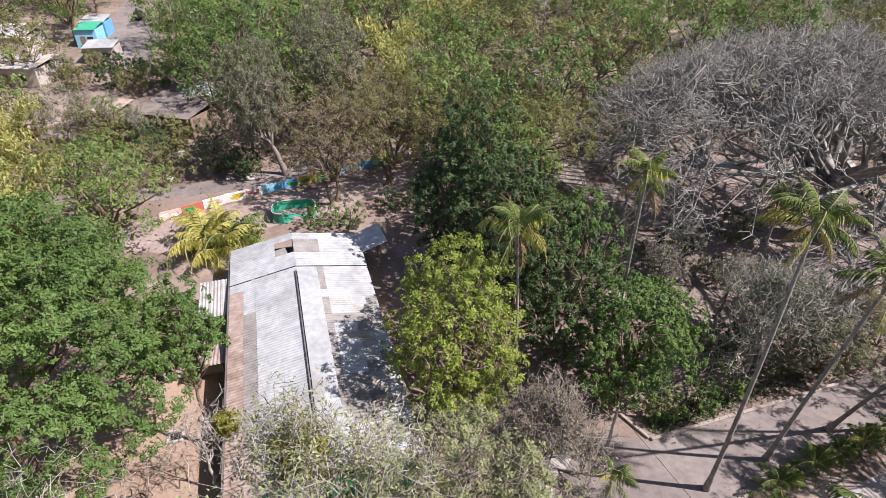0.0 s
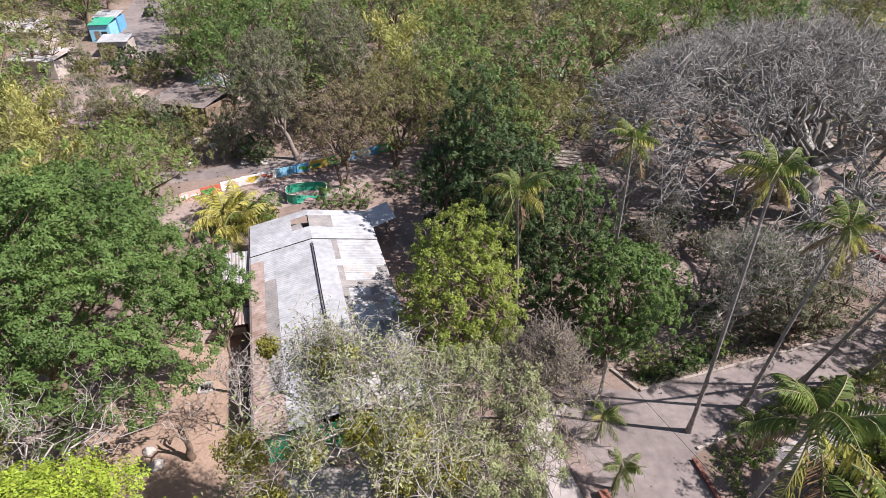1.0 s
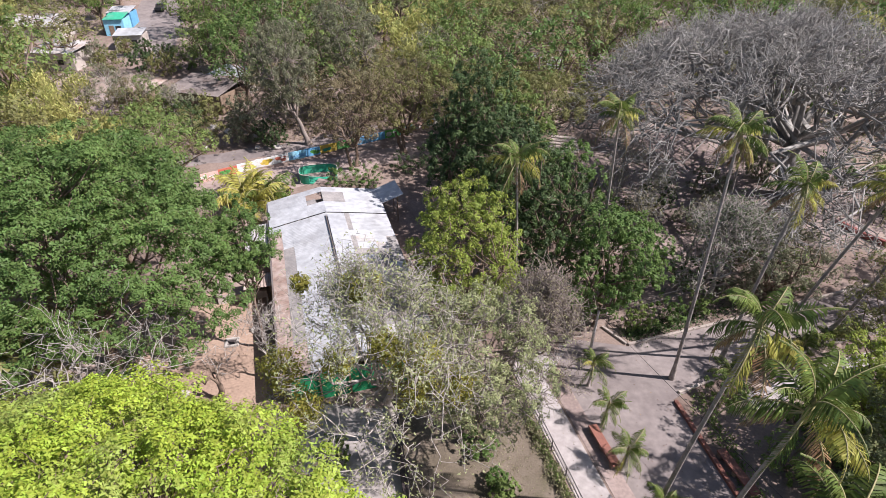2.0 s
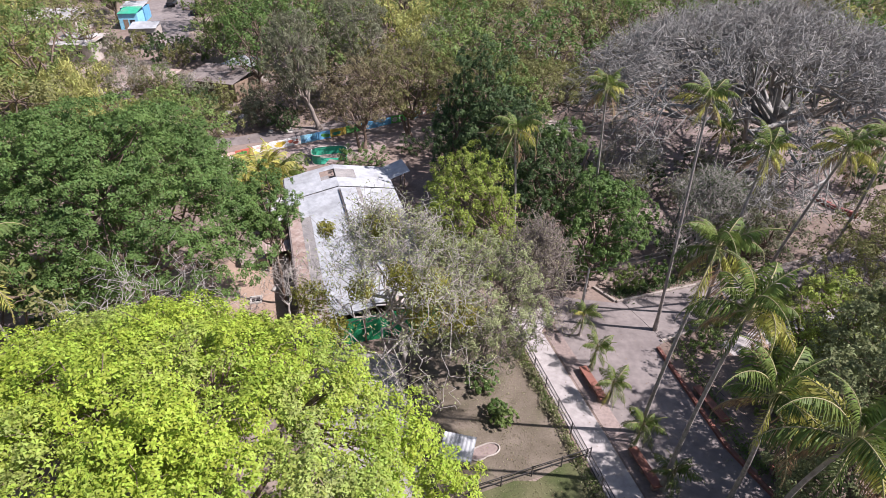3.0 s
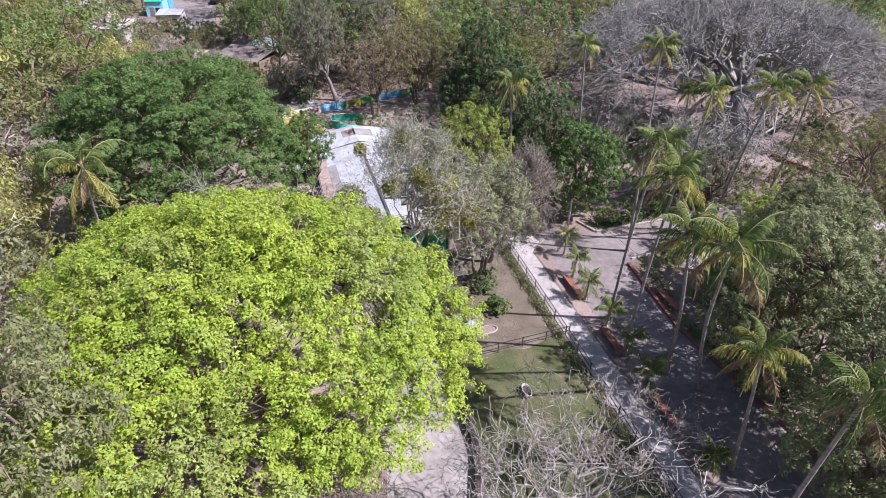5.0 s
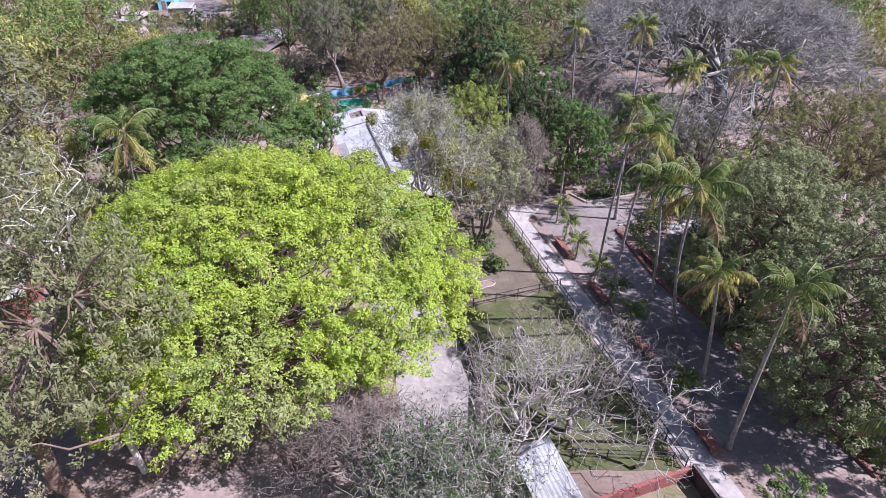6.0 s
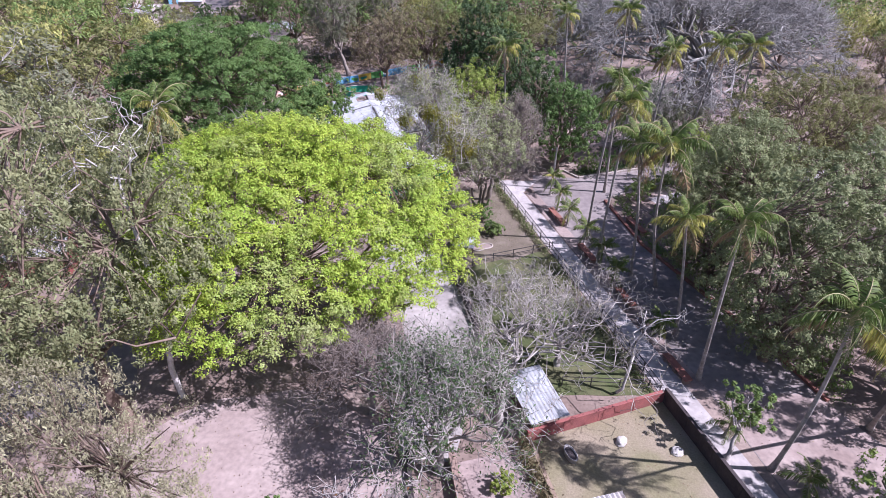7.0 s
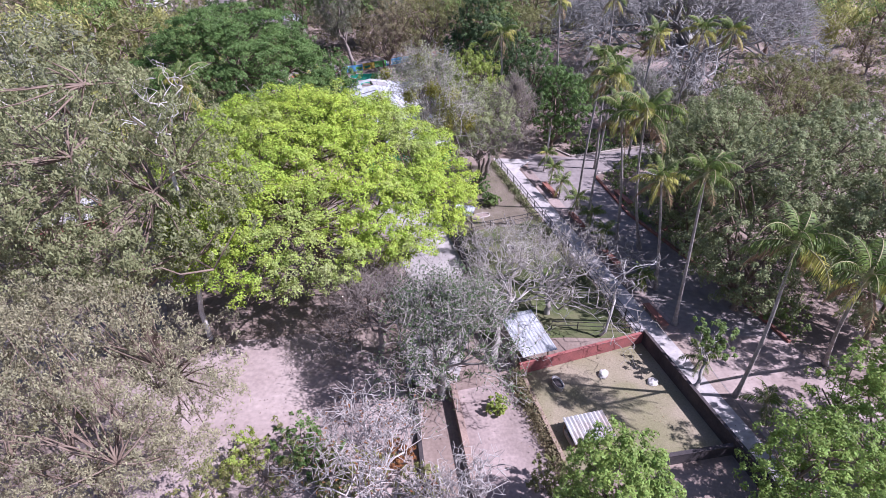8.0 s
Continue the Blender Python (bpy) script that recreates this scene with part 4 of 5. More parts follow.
def hut(name, x, y, w, d, h, rz, key, wallmat, label, slope=7, cat="hut"):
    t = thing(name, x, y, 0, label, cat, "huts by the far yard", rz=rz)
    for a, b, c, e in ((0, 0, w, 0), (w, 0, w, d), (w, d, 0, d), (0, d, 0, 0)):
        plain_wall("wall", a, b, c, e, h, 0.12, M[wallmat], t)
    n = max(3, round(w / 1.0))
    for i in range(n):
        sheet(t, key, w / n + 0.05, d + 0.8, pose(i * w / n, -0.4, h + 0.05, slope, 0, 0) @ pose(0, 0, 0.012 * (i % 2)), 0.25)
    part("door", box(0.9, 0.05, 1.9, w * 0.35, -0.08, 0), M["timber"], t)
    part("window", box(1.0, 0.05, 0.8, w * 0.7, -0.08, 1.0), M["black"], t)
    return t


hut("hut", -40.8, 72.0, 9.2, 6.0, 2.6, -17, "darkzinc", "timber", "dark corrugated-roofed hut among trees")
hut("hut", -49.6, 73.6, 6.4, 4.0, 2.0, -11, "rustroof", "brick", "low rusty-roofed hut behind bare trees")
hut("hut", -37.0, 77.6, 6.0, 4.5, 2.7, -26, "whiteroof", "plaster", "hut with whitish sheet roof")
hut("house", -85, 102, 12, 7, 3.0, 4, "zinc", "plaster", "low house with grey sheet roof", cat="house")
hut("house", -70, 88, 8, 5.5, 2.8, -6, "zinc", "plaster", "low grey-roofed house near street", cat="house")
hut("stall", -66.5, 107, 3.6, 4, 3.0, 8, "mural_teal", "mural_sky", "small teal-roofed street stall", cat="stall")
hut("stall", -60.5, 98, 5, 3.5, 2.6, 10, "whiteroof", "plaster", "small white-roofed street stall", cat="stall")
hut("stall", -68.5, 112.5, 4.5, 4, 2.8, 8, "whiteroof", "mural_blue", "white and blue street stall", cat="stall")
hut("house", 12.0, 80.0, 6, 6, 3.0, 3, "whiteroof", "plaster", "pale building half hidden by trees", cat="house")
hut("hut", 6, 112, 8, 6, 3, -4, "darkzinc", "timber", "grey hut among the trees")
hut("kiosk", -40.0, 2.0, 6, 4, 2.4, 25, "zinc", "red", "low red kiosk with grey roof", cat="kiosk")
hut("hut", 27.5, 13.5, 5.5, 3.5, 2.2, -20, "zinc", "brick", "low hut with grey and white sheet roof under trees")


def car(x, y, rz, col, label):
    t = thing("car", x, y, 0.014, label, "car", "parked cars", rz=rz)
    m = material(col + "_paint", *({"dark": ((0.03, 0.03, 0.035), (0.05, 0.05, 0.055)), "red": ((0.3, 0.03, 0.03), (0.25, 0.03, 0.03)), "silver": ((0.45, 0.45, 0.46), (0.4, 0.4, 0.41))}[col]), 1.0, 0.3, 0, 5.0, metal=0.4)
    part("body", box(4.2, 1.7, 0.62, 0, 0, 0.3, 0.14), m, t)
    bm = box(2.3, 1.5, 0.55, -0.15, 0, 0.92, 0.02)
    for v in bm.verts:
        if v.co.z > 1.2:
            v.co.x, v.co.y = -0.15 + (v.co.x + 0.15) * 0.72, v.co.y * 0.86
    part("cabin", bm, M["black"], t, "dark glazed cabin")
    part("roof", box(1.6, 1.28, 0.04, -0.15, 0, 1.47, 0.015), m, t)
    for a in (-1.3, 1.3):
        for b in (-0.78, 0.78):
            w = bmesh.new()
            bmesh.ops.create_cone(w, cap_ends=True, segments=18, radius1=0.31, radius2=0.31, depth=0.2)
            part("wheel", w, M["black"], t, "", pose(a, b, 0.31, 90, 0, 0))


car(-63.5, 126, 100, "dark", "dark parked car on the street")
car(-55.5, 119, 98, "dark", "dark parked car by the kerb")
car(-54.5, 69.5, 20, "red", "dusty dark red parked car")


# ---- pole and wires ----
def pole():
    t = thing("utility_pole", 10.1, 22.8, 0, "slender concrete pole with a cross arm and lamp", "pole")
    child("shaft", mesh_from("shaft", *tubes([[(0, 0, 0), (0.05, 0.02, 2.0), (0.12, 0.05, 4.4)]], [[0.12, 0.105, 0.085]], 10), M["stone"], True), t)
    part("cross_arm", box(1.3, 0.09, 0.1, 0.1, 0.05, 4.0), M["timber"], t)
    for a in (-0.5, 0.0, 0.6):
        part("insulator", box(0.06, 0.06, 0.12, 0.1 + a, 0.05, 4.1), M["white"], t)
    k = np.linspace(0, 1, 14)
    for a, dz, end in ((-0.5, 0.0, (46, 37.5, 5.2)), (0.6, 0.0, (46, 36.5, 5.0)), (0.0, 0.0, (26.0, -14.0, 4.6))):
        e = np.array(end) - (10.1, 22.8, 0)
        s = np.array([0.1 + a, 0.05, 4.2])
        line = s + (e - s) * k[:, None]
        line[:, 2] -= np.sin(k * np.pi) * 0.6
        child("wire", mesh_from("wire", *tubes([line], [np.full(14, 0.016)], 4), M["black"]), t)


pole()
t = thing("utility_pole", 46, 37.0, 0, "far slender pole carrying wires", "pole")
child("shaft", mesh_from("shaft", *tubes([[(0, 0, 0), (0, 0, 3.0), (0, 0, 5.3)]], [[0.12, 0.1, 0.08]], 8), M["stone"], True), t)
part("cross_arm", box(0.1, 1.4, 0.1, 0, 0, 5.0), M["timber"], t)
t = thing("utility_pole", 26.0, -14.0, 0, "slender pole beside the road carrying a wire", "pole")
child("shaft", mesh_from("shaft", *tubes([[(0, 0, 0), (0, 0, 2.5), (0, 0, 4.8)]], [[0.11, 0.1, 0.08]], 8), M["stone"], True), t)
part("cross_arm", box(1.0, 0.1, 0.1, 0, 0, 4.5), M["timber"], t)


# steps and post fence under the bare dome
def steps():
    t = thing("stone_steps", 14.2, 58.6, 0, "short flight of pale curved stone steps", "steps", rz=-14)
    for i in range(5):
        part("step", box(4.2 - 0.25 * i, 0.75, 0.17 * (i + 1), 0, 0.7 * i, 0, 0.02), M["kerb"], t)


steps()
fence("post_fence", 42.8, 42.0, 47.5, 40.3, "rustic fence of dark wooden posts under a tree", 1.3, 0.6, (0.9,))
block_wall("curved_wall", 39.8, 42.2, 40.6, 40.2, 0.5, 0.3, M["red"], "low dark red planter wall")
block_wall("curved_wall", 40.65, 40.1, 42.2, 38.0, 0.5, 0.3, M["red"], "low dark red planter wall end")



def weeds(name, label, line, n, width, size, mat, seed, height=0.25):
    """Low weeds along a line."""
    r = np.random.default_rng(seed)
    u = r.uniform(0, 1, n) * (0.35 + 0.65 * (np.sin(r.integers(0, 40, n)) > -0.4))
    k = np.linspace(0, 1, len(line))
    c = np.stack([np.interp(u, k, [p[0] for p in line]), np.interp(u, k, [p[1] for p in line])], 1)
    c += r.normal(0, 1, (n, 2)) * width * (0.4 + 0.6 * np.abs(np.sin(u * 47)))[:, None]
    z = np.abs(r.normal(0, height, n)) * np.abs(np.sin(u * 31 + 1)) + 0.03
    v, f = leaves(np.column_stack([c, z]), np.tile([0, 0, 1.0], (n, 1)), size, r, 0.5, 0.2, 0.8)
    tagged(new(name, mesh_from(name, v, f, M[mat])), label, "weeds", kind="stuff")


weeds("fence_weeds", "weeds along the foot of the fence", [(fx(22) - 0.4, 22), (fx(-9) - 0.4, -9)], 3500, 0.22, 0.16, "leaf_mid", 71)
weeds("fence_weeds", "dry weeds along the foot of the fence", [(fx(22) - 0.5, 22), (fx(-9) - 0.5, -9)], 6000, 0.3, 0.16, "leaf_dry", 72)
weeds("paddock_grass", "thin worn grass tufts in the paddock", [(2.5, 20.0), (2.4, 12.0), (4.2, 4.0), (5.5, -8.0)], 5000, 1.7, 0.09, "leaf_dry", 76, 0.03)
weeds("pen_weeds", "dry weeds beside the pen wall", [(2.3, -13.6), (4.1, -21.0)], 4200, 0.3, 0.16, "leaf_brown", 73, 0.55)
weeds("verge_weeds", "green weeds along the verge kerb", [(16.8, 19.0), (17.4, 9.5), (19.2, 4.2), (22.3, -4.0), (24.0, -10.0)], 2200, 0.5, 0.2, "leaf_mid", 74)
weeds("verge_weeds", "green weeds along the road kerb", [(13.6, 25.2), (22.0, 28.2), (32.0, 31.5)], 3600, 0.6, 0.2, "leaf_dark", 75)


# ---- main trees ----
tree("lime_tree", -13.2, -0.4, "broad umbrella tree with bright lime-green fresh leaves", "leaf_bright", "bark", rx=13.0, ry=11.8, rz=8.2, clear=5.8, n=620, per=560, clump=1.2, size=0.155, aspect=0.62, seed=11, shape="dome", flat=0.42, bunch=36, tuft_r=0.4, sparse=0.3, twigs=1, arch=-0.06, trunk_r=0.55, limbs=22, hang=0.2, pads=0.75, skirt=60, limb_r=0.35, cut=(0.55, 0.83, 8.4))
tree("shade_tree", -25.0, 21.8, "large spreading tree with deep green leaves beside the yard", "leaf_deep", "bark", rx=10.6, ry=8.0, rz=11.0, clear=5.6, n=210, per=780, clump=1.75, arch=-0.05, sparse=0.0, size=0.21, seed=12, shape="dome", flat=0.36, bunch=40, tuft_r=0.42, trunk_r=0.5, limb_r=0.3, limbs=22, hang=0.35, pads=0.7, skirt=14)
tree("yard_tree", -14.4, 23.6, "slender green tree between yard and shed", "leaf_deep", "bark", rx=2.2, ry=2.2, rz=5.0, clear=7.2, n=38, per=330, clump=0.85, size=0.19, seed=17, shape="ball", flat=0.7, trunk_r=0.14, limbs=12)
GUM = dict(shape="ball", flat=0.9, hang=0.9, aspect=0.42, limb_r=0.16, sparse=0.6, bunch=30, arch=0.08)
tree("gum_tree", -22.4, -12.0, "tall drab-green gum tree with drooping leaves", "leaf_euc", "bark", rx=8.2, ry=7.5, rz=12.5, clear=7.5, n=170, per=420, clump=1.15, size=0.22, seed=13, trunk_r=0.5, limbs=6, **GUM)
tree("gum_tree", -20.5, -22.8, "tall sparse tan-green gum tree with pale trunk", "leaf_dry", "bark", rx=8.0, ry=6.0, rz=8.5, clear=4.0, n=165, per=500, clump=1.15, size=0.15, seed=14, trunk_r=0.3, limbs=5, **GUM)
tree("gum_tree", -33.0, -6.0, "drab-green gum tree with drooping leaves beside the lane", "leaf_euc", "bark", rx=7.5, ry=7.5, rz=11.0, clear=5.0, n=100, per=408, clump=1.5, size=0.23, seed=15, trunk_r=0.42, limbs=6, **GUM)
tree("gum_tree", -31.0, -20.0, "dry tan-green gum tree in the clearing", "leaf_dry", "bark", rx=7.0, ry=7.0, rz=9.0, clear=4.0, n=130, per=440, clump=1.4, size=0.15, seed=16, trunk_r=0.35, limbs=6, **GUM)

bare_tree("dead_tree", -19.8, -9.6, "bleached dead limbs standing out of a gum tree crown", "whitebark", height=20.2, spread=5.2, clear=15.0, seed=67, limbs=4, trunk_r=0.15, depth=3, kids=(2, 2, 2), twig=1.2, thick=0.8, lean=(1.2, 0.6))

tree("roadside_tree", 1.0, 27.2, "dense yellow-green tree beside the shed", "leaf_yellow", "bark", rx=3.9, ry=6.4, rz=9.8, clear=1.6, n=140, per=270, clump=1.05, size=0.2, seed=21, shape="ball", flat=0.75, trunk_r=0.26, limbs=18, twigs=2, arch=0.0)


def mistletoe_tree(x, y):
    """A half-bare tree with dense balls of mistletoe in its crown."""
    t = bare_tree("mistletoe_tree", x, y, "half-bare pale-twigged tree hung with olive balls of mistletoe", "greybark", leaf="leaf_sage", count=11000, lsize=0.16, height=15.4, spread=6.0, clear=6.5, seed=22, limbs=11, trunk_r=0.24, depth=4, kids=(4, 5, 4), fine=0.015, lean=(-0.2, -3.2), thick=0.7, twig=1.3, droop=0.04)
    r = np.random.default_rng(222)
    for bx, by, bz, br, tall in ((-8.4, 10.4, 11.0, 0.85, 1.0), (-2.3, 11.0, 9.7, 1.0, 1.5), (-2.0, 10.6, 11.8, 0.8, 1.0), (-4.6, 11.8, 14.6, 0.85, 0.8), (-7.1, 8.7, 10.2, 0.75, 1.1), (-0.1, 11.2, 9.0, 0.8, 1.2), (-3.6, 10.2, 12.6, 0.7, 0.9), (-8.2, 14.6, 12.8, 0.45, 0.9), (-5.6, 9.6, 12.2, 0.6, 0.9)):
        br *= 1.22
        n = int(1500 * br)
        d = unit(r.normal(0, 1, (n, 3)))
        lump = 1 + 0.45 * np.sin(d[:, :1] * 5 + bx) * np.sin(d[:, 1:2] * 6 + by)
        c = np.array([bx - x, by - y, bz]) + d * lump * r.uniform(0.45, 1.0, (n, 1)) ** 0.6 * br * np.array([1, 1, tall])
        child("mistletoe_clump", mesh_from("mistletoe_clump", *leaves(c, d + np.array([0, 0, 0.3]), 0.17, r, 0.5, 0.7, 0.4), M["leaf_mist"]), t, "dense olive ball of mistletoe")


mistletoe_tree(-4.0, 14.8)
tree("thin_tree", 1.2, 16.8, "sparse sage-green tree with fine twigs", "leaf_sage", "drybark", rx=4.3, ry=4.4, rz=6.4, clear=4.8, n=95, per=330, clump=1.0, size=0.15, seed=23, shape="ball", flat=0.9, trunk_r=0.17, limbs=18, twigs=9, lean=(-0.1, -2.8), stems=3, limb_r=0.4, arch=0.05, sparse=0.7)
bare_tree("dry_tree", 2.3, 18.7, "dry tan tree with dense fine twigs", "drybark", leaf="leaf_dry", count=5000, lsize=0.12, height=11.4, spread=3.2, clear=4.0, seed=24, limbs=8, trunk_r=0.2, depth=4, kids=(5, 5, 4), lean=(2.6, -1.8))
for x, y, r, h, s, lab in ((8.4, 31.0, 4.2, 9.0, 25, "leaf_dark"), (11.3, 26.4, 3.0, 8.2, 26, "leaf_deep"), (13.6, 28.9, 3.0, 6.8, 27, "leaf_deep"), (6.4, 34.5, 4.5, 10.5, 28, "leaf_dark"), (10.2, 36.5, 4.2, 8.5, 29, "leaf_deep")):
    tree("evergreen_tree", x, y, "dense dark evergreen tree at the roadside", lab, "bark", "dark evergreen trees", rx=r, ry=r, rz=h, clear=1.6, n=56, per=260, clump=0.95, size=0.23, seed=s, shape="ball", flat=0.8, trunk_r=0.2, limbs=14)
for x, y, r, h, s, lab in ((3.0, 43.0, 4.0, 15.0, 31, "leaf_dark"), (4.4, 38.0, 3.8, 12.0, 32, "leaf_dark"), (1.0, 41.5, 3.2, 12.5, 33, "leaf_dark"), (6.0, 46.0, 4.5, 11.0, 34, "leaf_mid")):
    tree("evergreen_tree", x, y, "tall dark evergreen tree", lab, "bark", "dark evergreen trees", rx=r, ry=r, rz=h, clear=1.0, n=85, per=217, clump=1.1, size=0.26, seed=s, shape="ball", flat=0.85, trunk_r=0.25, limbs=14)
tree("flat_tree", 9.0, 52.0, "flat-topped olive-green acacia among evergreens", "leaf_olive", "bark", rx=9.5, ry=7.0, rz=2.8, clear=8.5, n=120, per=231, clump=1.3, size=0.20, seed=35, shape="flat", flat=0.4, trunk_r=0.3, limbs=22)
tree("flat_tree", 3.5, 58.0, "flat-topped olive-green acacia among evergreens", "leaf_olive", "bark", rx=8.0, ry=6.0, rz=2.8, clear=8.0, n=90, per=217, clump=1.3, size=0.20, seed=36, shape="flat", flat=0.4, trunk_r=0.3, limbs=20)
tree("brown_tree", -5.4, 58.0, "olive-brown half-dry tree behind the shed", "leaf_olive", "bark", rx=6.5, ry=5.0, rz=8.0, clear=3.5, n=95, per=190, clump=1.25, size=0.20, seed=37, shape="ball", flat=0.8, trunk_r=0.26, limbs=18, twigs=3, stems=2)
tree("brown_tree", -11.4, 54.0, "brownish half-dry tree by the painted wall", "leaf_brown", "bark", rx=5.0, ry=4.5, rz=7.5, clear=3.8, n=70, per=176, clump=1.2, size=0.20, seed=38, shape="ball", flat=0.8, trunk_r=0.24, limbs=16, twigs=3, stems=2)
tree("grey_tree", -18.2, 60.4, "tall grey-leaved tree with leaning pale trunk", "leaf_grey", "drybark", rx=3.7, ry=3.7, rz=9.5, clear=5.0, n=80, per=300, clump=1.1, size=0.22, seed=39, shape="ball", flat=0.9, trunk_r=0.36, limbs=8, twigs=1, hang=1.0, lean=(-1.9, -0.5))
tree("grey_tree", -13.5, 69.0, "tall grey-leaved tree with fine twigs", "leaf_grey", "drybark", rx=4.4, ry=4.4, rz=11.0, clear=4.5, n=85, per=300, clump=1.2, size=0.22, seed=40, shape="ball", flat=0.9, trunk_r=0.35, limbs=8, twigs=1, hang=1.0)

# the great bare dome and other leafless trees
bare_tree("rain_tree", 37.5, 47.5, "huge leafless dome-shaped grey tree", "domebark", height=18.6, spread=21.8, clear=6.0, seed=51, limbs=24, trunk_r=0.95, depth=4, kids=(6, 7, 9), droop=0.04, twig=1.6, thick=0.65, fine=0.034, lean=(-5.0, -0.5))
bare_tree("bare_tree", -2.7, -15.4, "tangled half-leafless tree with pale grey branches", "tanglebark", leaf="leaf_dark", count=9500, lsize=0.16, height=9.2, spread=5.3, clear=2.4, seed=52, limbs=12, trunk_r=0.24, depth=4, kids=(4, 5, 3), thick=0.75, fine=0.024)
bare_tree("bare_tree", 1.0, -12.0, "leafless grey tree over a small shed", "tanglebark", height=9.2, spread=6.0, clear=3.0, seed=53, limbs=8, trunk_r=0.24, depth=4, kids=(4, 3, 3), thick=0.75, lean=(0.5, 2))
bare_tree("bare_tree", 5.6, -6.6, "wide leafless tree with pale wiry limbs", "tanglebark", leaf="leaf_dry", count=1800, lsize=0.12, height=6.2, spread=9.0, clear=1.8, seed=54, limbs=13, trunk_r=0.19, depth=4, kids=(4, 3, 3), fine=0.015, thick=0.8, twig=1.0)
bare_tree("dead_tree", 9.2, -9.2, "broken bleached dead tree with few limbs", "whitebark", height=7.6, spread=2.9, clear=4.6, seed=55, limbs=3, trunk_r=0.095, depth=3, kids=(2, 2), twig=0.7, lean=(1.6, 0.0))
bare_tree("bare_tree", -7.0, -11.0, "low leafless thorny tree in dust", "drybark", height=6.5, spread=4.2, clear=1.8, seed=56, limbs=8, trunk_r=0.2, depth=4, kids=(5, 5, 4))
bare_tree("bare_tree", -19.4, 12.6, "leafless bleached wiry tree beside the yard", "greybark", height=11.4, spread=6.6, clear=4.5, seed=57, limbs=8, trunk_r=0.25, depth=4, kids=(3, 3, 2), thick=0.6)
bare_tree("bare_tree", -13.2, 20.5, "leafless pale thin tree beside the shed", "greybark", height=7.0, spread=2.6, clear=2.5, seed=58, limbs=5, trunk_r=0.1, depth=3, kids=(4, 5), thick=0.6)
bare_tree("bare_tree", -6.0, -23.5, "leafless tree with bleached pale branches", "greybark", leaf="leaf_rust", count=350, lsize=0.17, height=7.5, spread=4.8, clear=1.6, seed=59, limbs=9, trunk_r=0.16, depth=4, kids=(3, 4, 3), fine=0.022, thick=0.8)
bare_tree("bare_tree", -1.6, -25.6, "small leafless tree with bleached pale branches", "greybark", height=6.0, spread=3.2, clear=1.4, seed=159, limbs=7, trunk_r=0.12, depth=4, kids=(3, 3, 3), fine=0.022, thick=0.8)
bare_tree("bare_tree", 21.6, 29.4, "grey half-leafless roadside tree", "greybark", leaf="leaf_dark", count=5000, lsize=0.17, height=9.5, spread=4.2, clear=2.4, seed=60, limbs=8, trunk_r=0.2, depth=4, kids=(5, 4, 4))

for i, (x, y, h, r) in enumerate(((16.5, 36.0, 7.0, 2.2), (19.0, 39.5, 7.5, 2.6), (21.8, 35.0, 6.5, 2.2), (24.0, 32.6, 7.0, 2.6), (15.2, 41.0, 7.0, 2.6), (28.0, 33.0, 6.0, 2.4), (18.0, 46.5, 7.5, 3.0))):
    bare_tree("thin_bare_tree", x, y, "slender leafless tree with crooked thin trunk", "domebark", "thin bare trees", leaf="leaf_grey" if i % 2 else "leaf_dry", count=900, lsize=0.17, height=h, spread=r, clear=h * 0.55, seed=640 + i, limbs=6, trunk_r=0.11, depth=3, kids=(4, 6), twig=0.9, lean=(0.8, 0.5))
for i, (x, y, h) in enumerate(((-46.5, 71.5, 6.0), (-43.0, 71.0, 5.5), (-38.5, 68.5, 5.0))):
    bare_tree("thin_bare_tree", x, y, "small leafless tree in front of low huts", "greybark", "thin bare trees", leaf="leaf_dry", count=700, lsize=0.2, height=h, spread=2.6, clear=h * 0.35, seed=690 + i, limbs=6, trunk_r=0.12, depth=3, kids=(4, 5), twig=0.9)
for i, (x, y, r, leaf) in enumerate(((20.5, 31.5, 2.0, "leaf_dark"), (26.0, 35.5, 2.0, "leaf_olive"), (29.5, 31.5, 2.2, "leaf_mid"), (19.5, 43.0, 1.6, "leaf_olive"), (24.0, 41.0, 1.6, "leaf_grey"))):
    tree("scrub", x, y, "grey-green scrub under the bare dome", leaf, "bark", "scrub under the dome", "shrub", rx=r, ry=r, rz=r * 1.4, clear=0.2, n=22, per=81, clump=r * 0.4, size=0.22, seed=660 + i, shape="ball", flat=0.85, trunk_r=0.06, limbs=7)

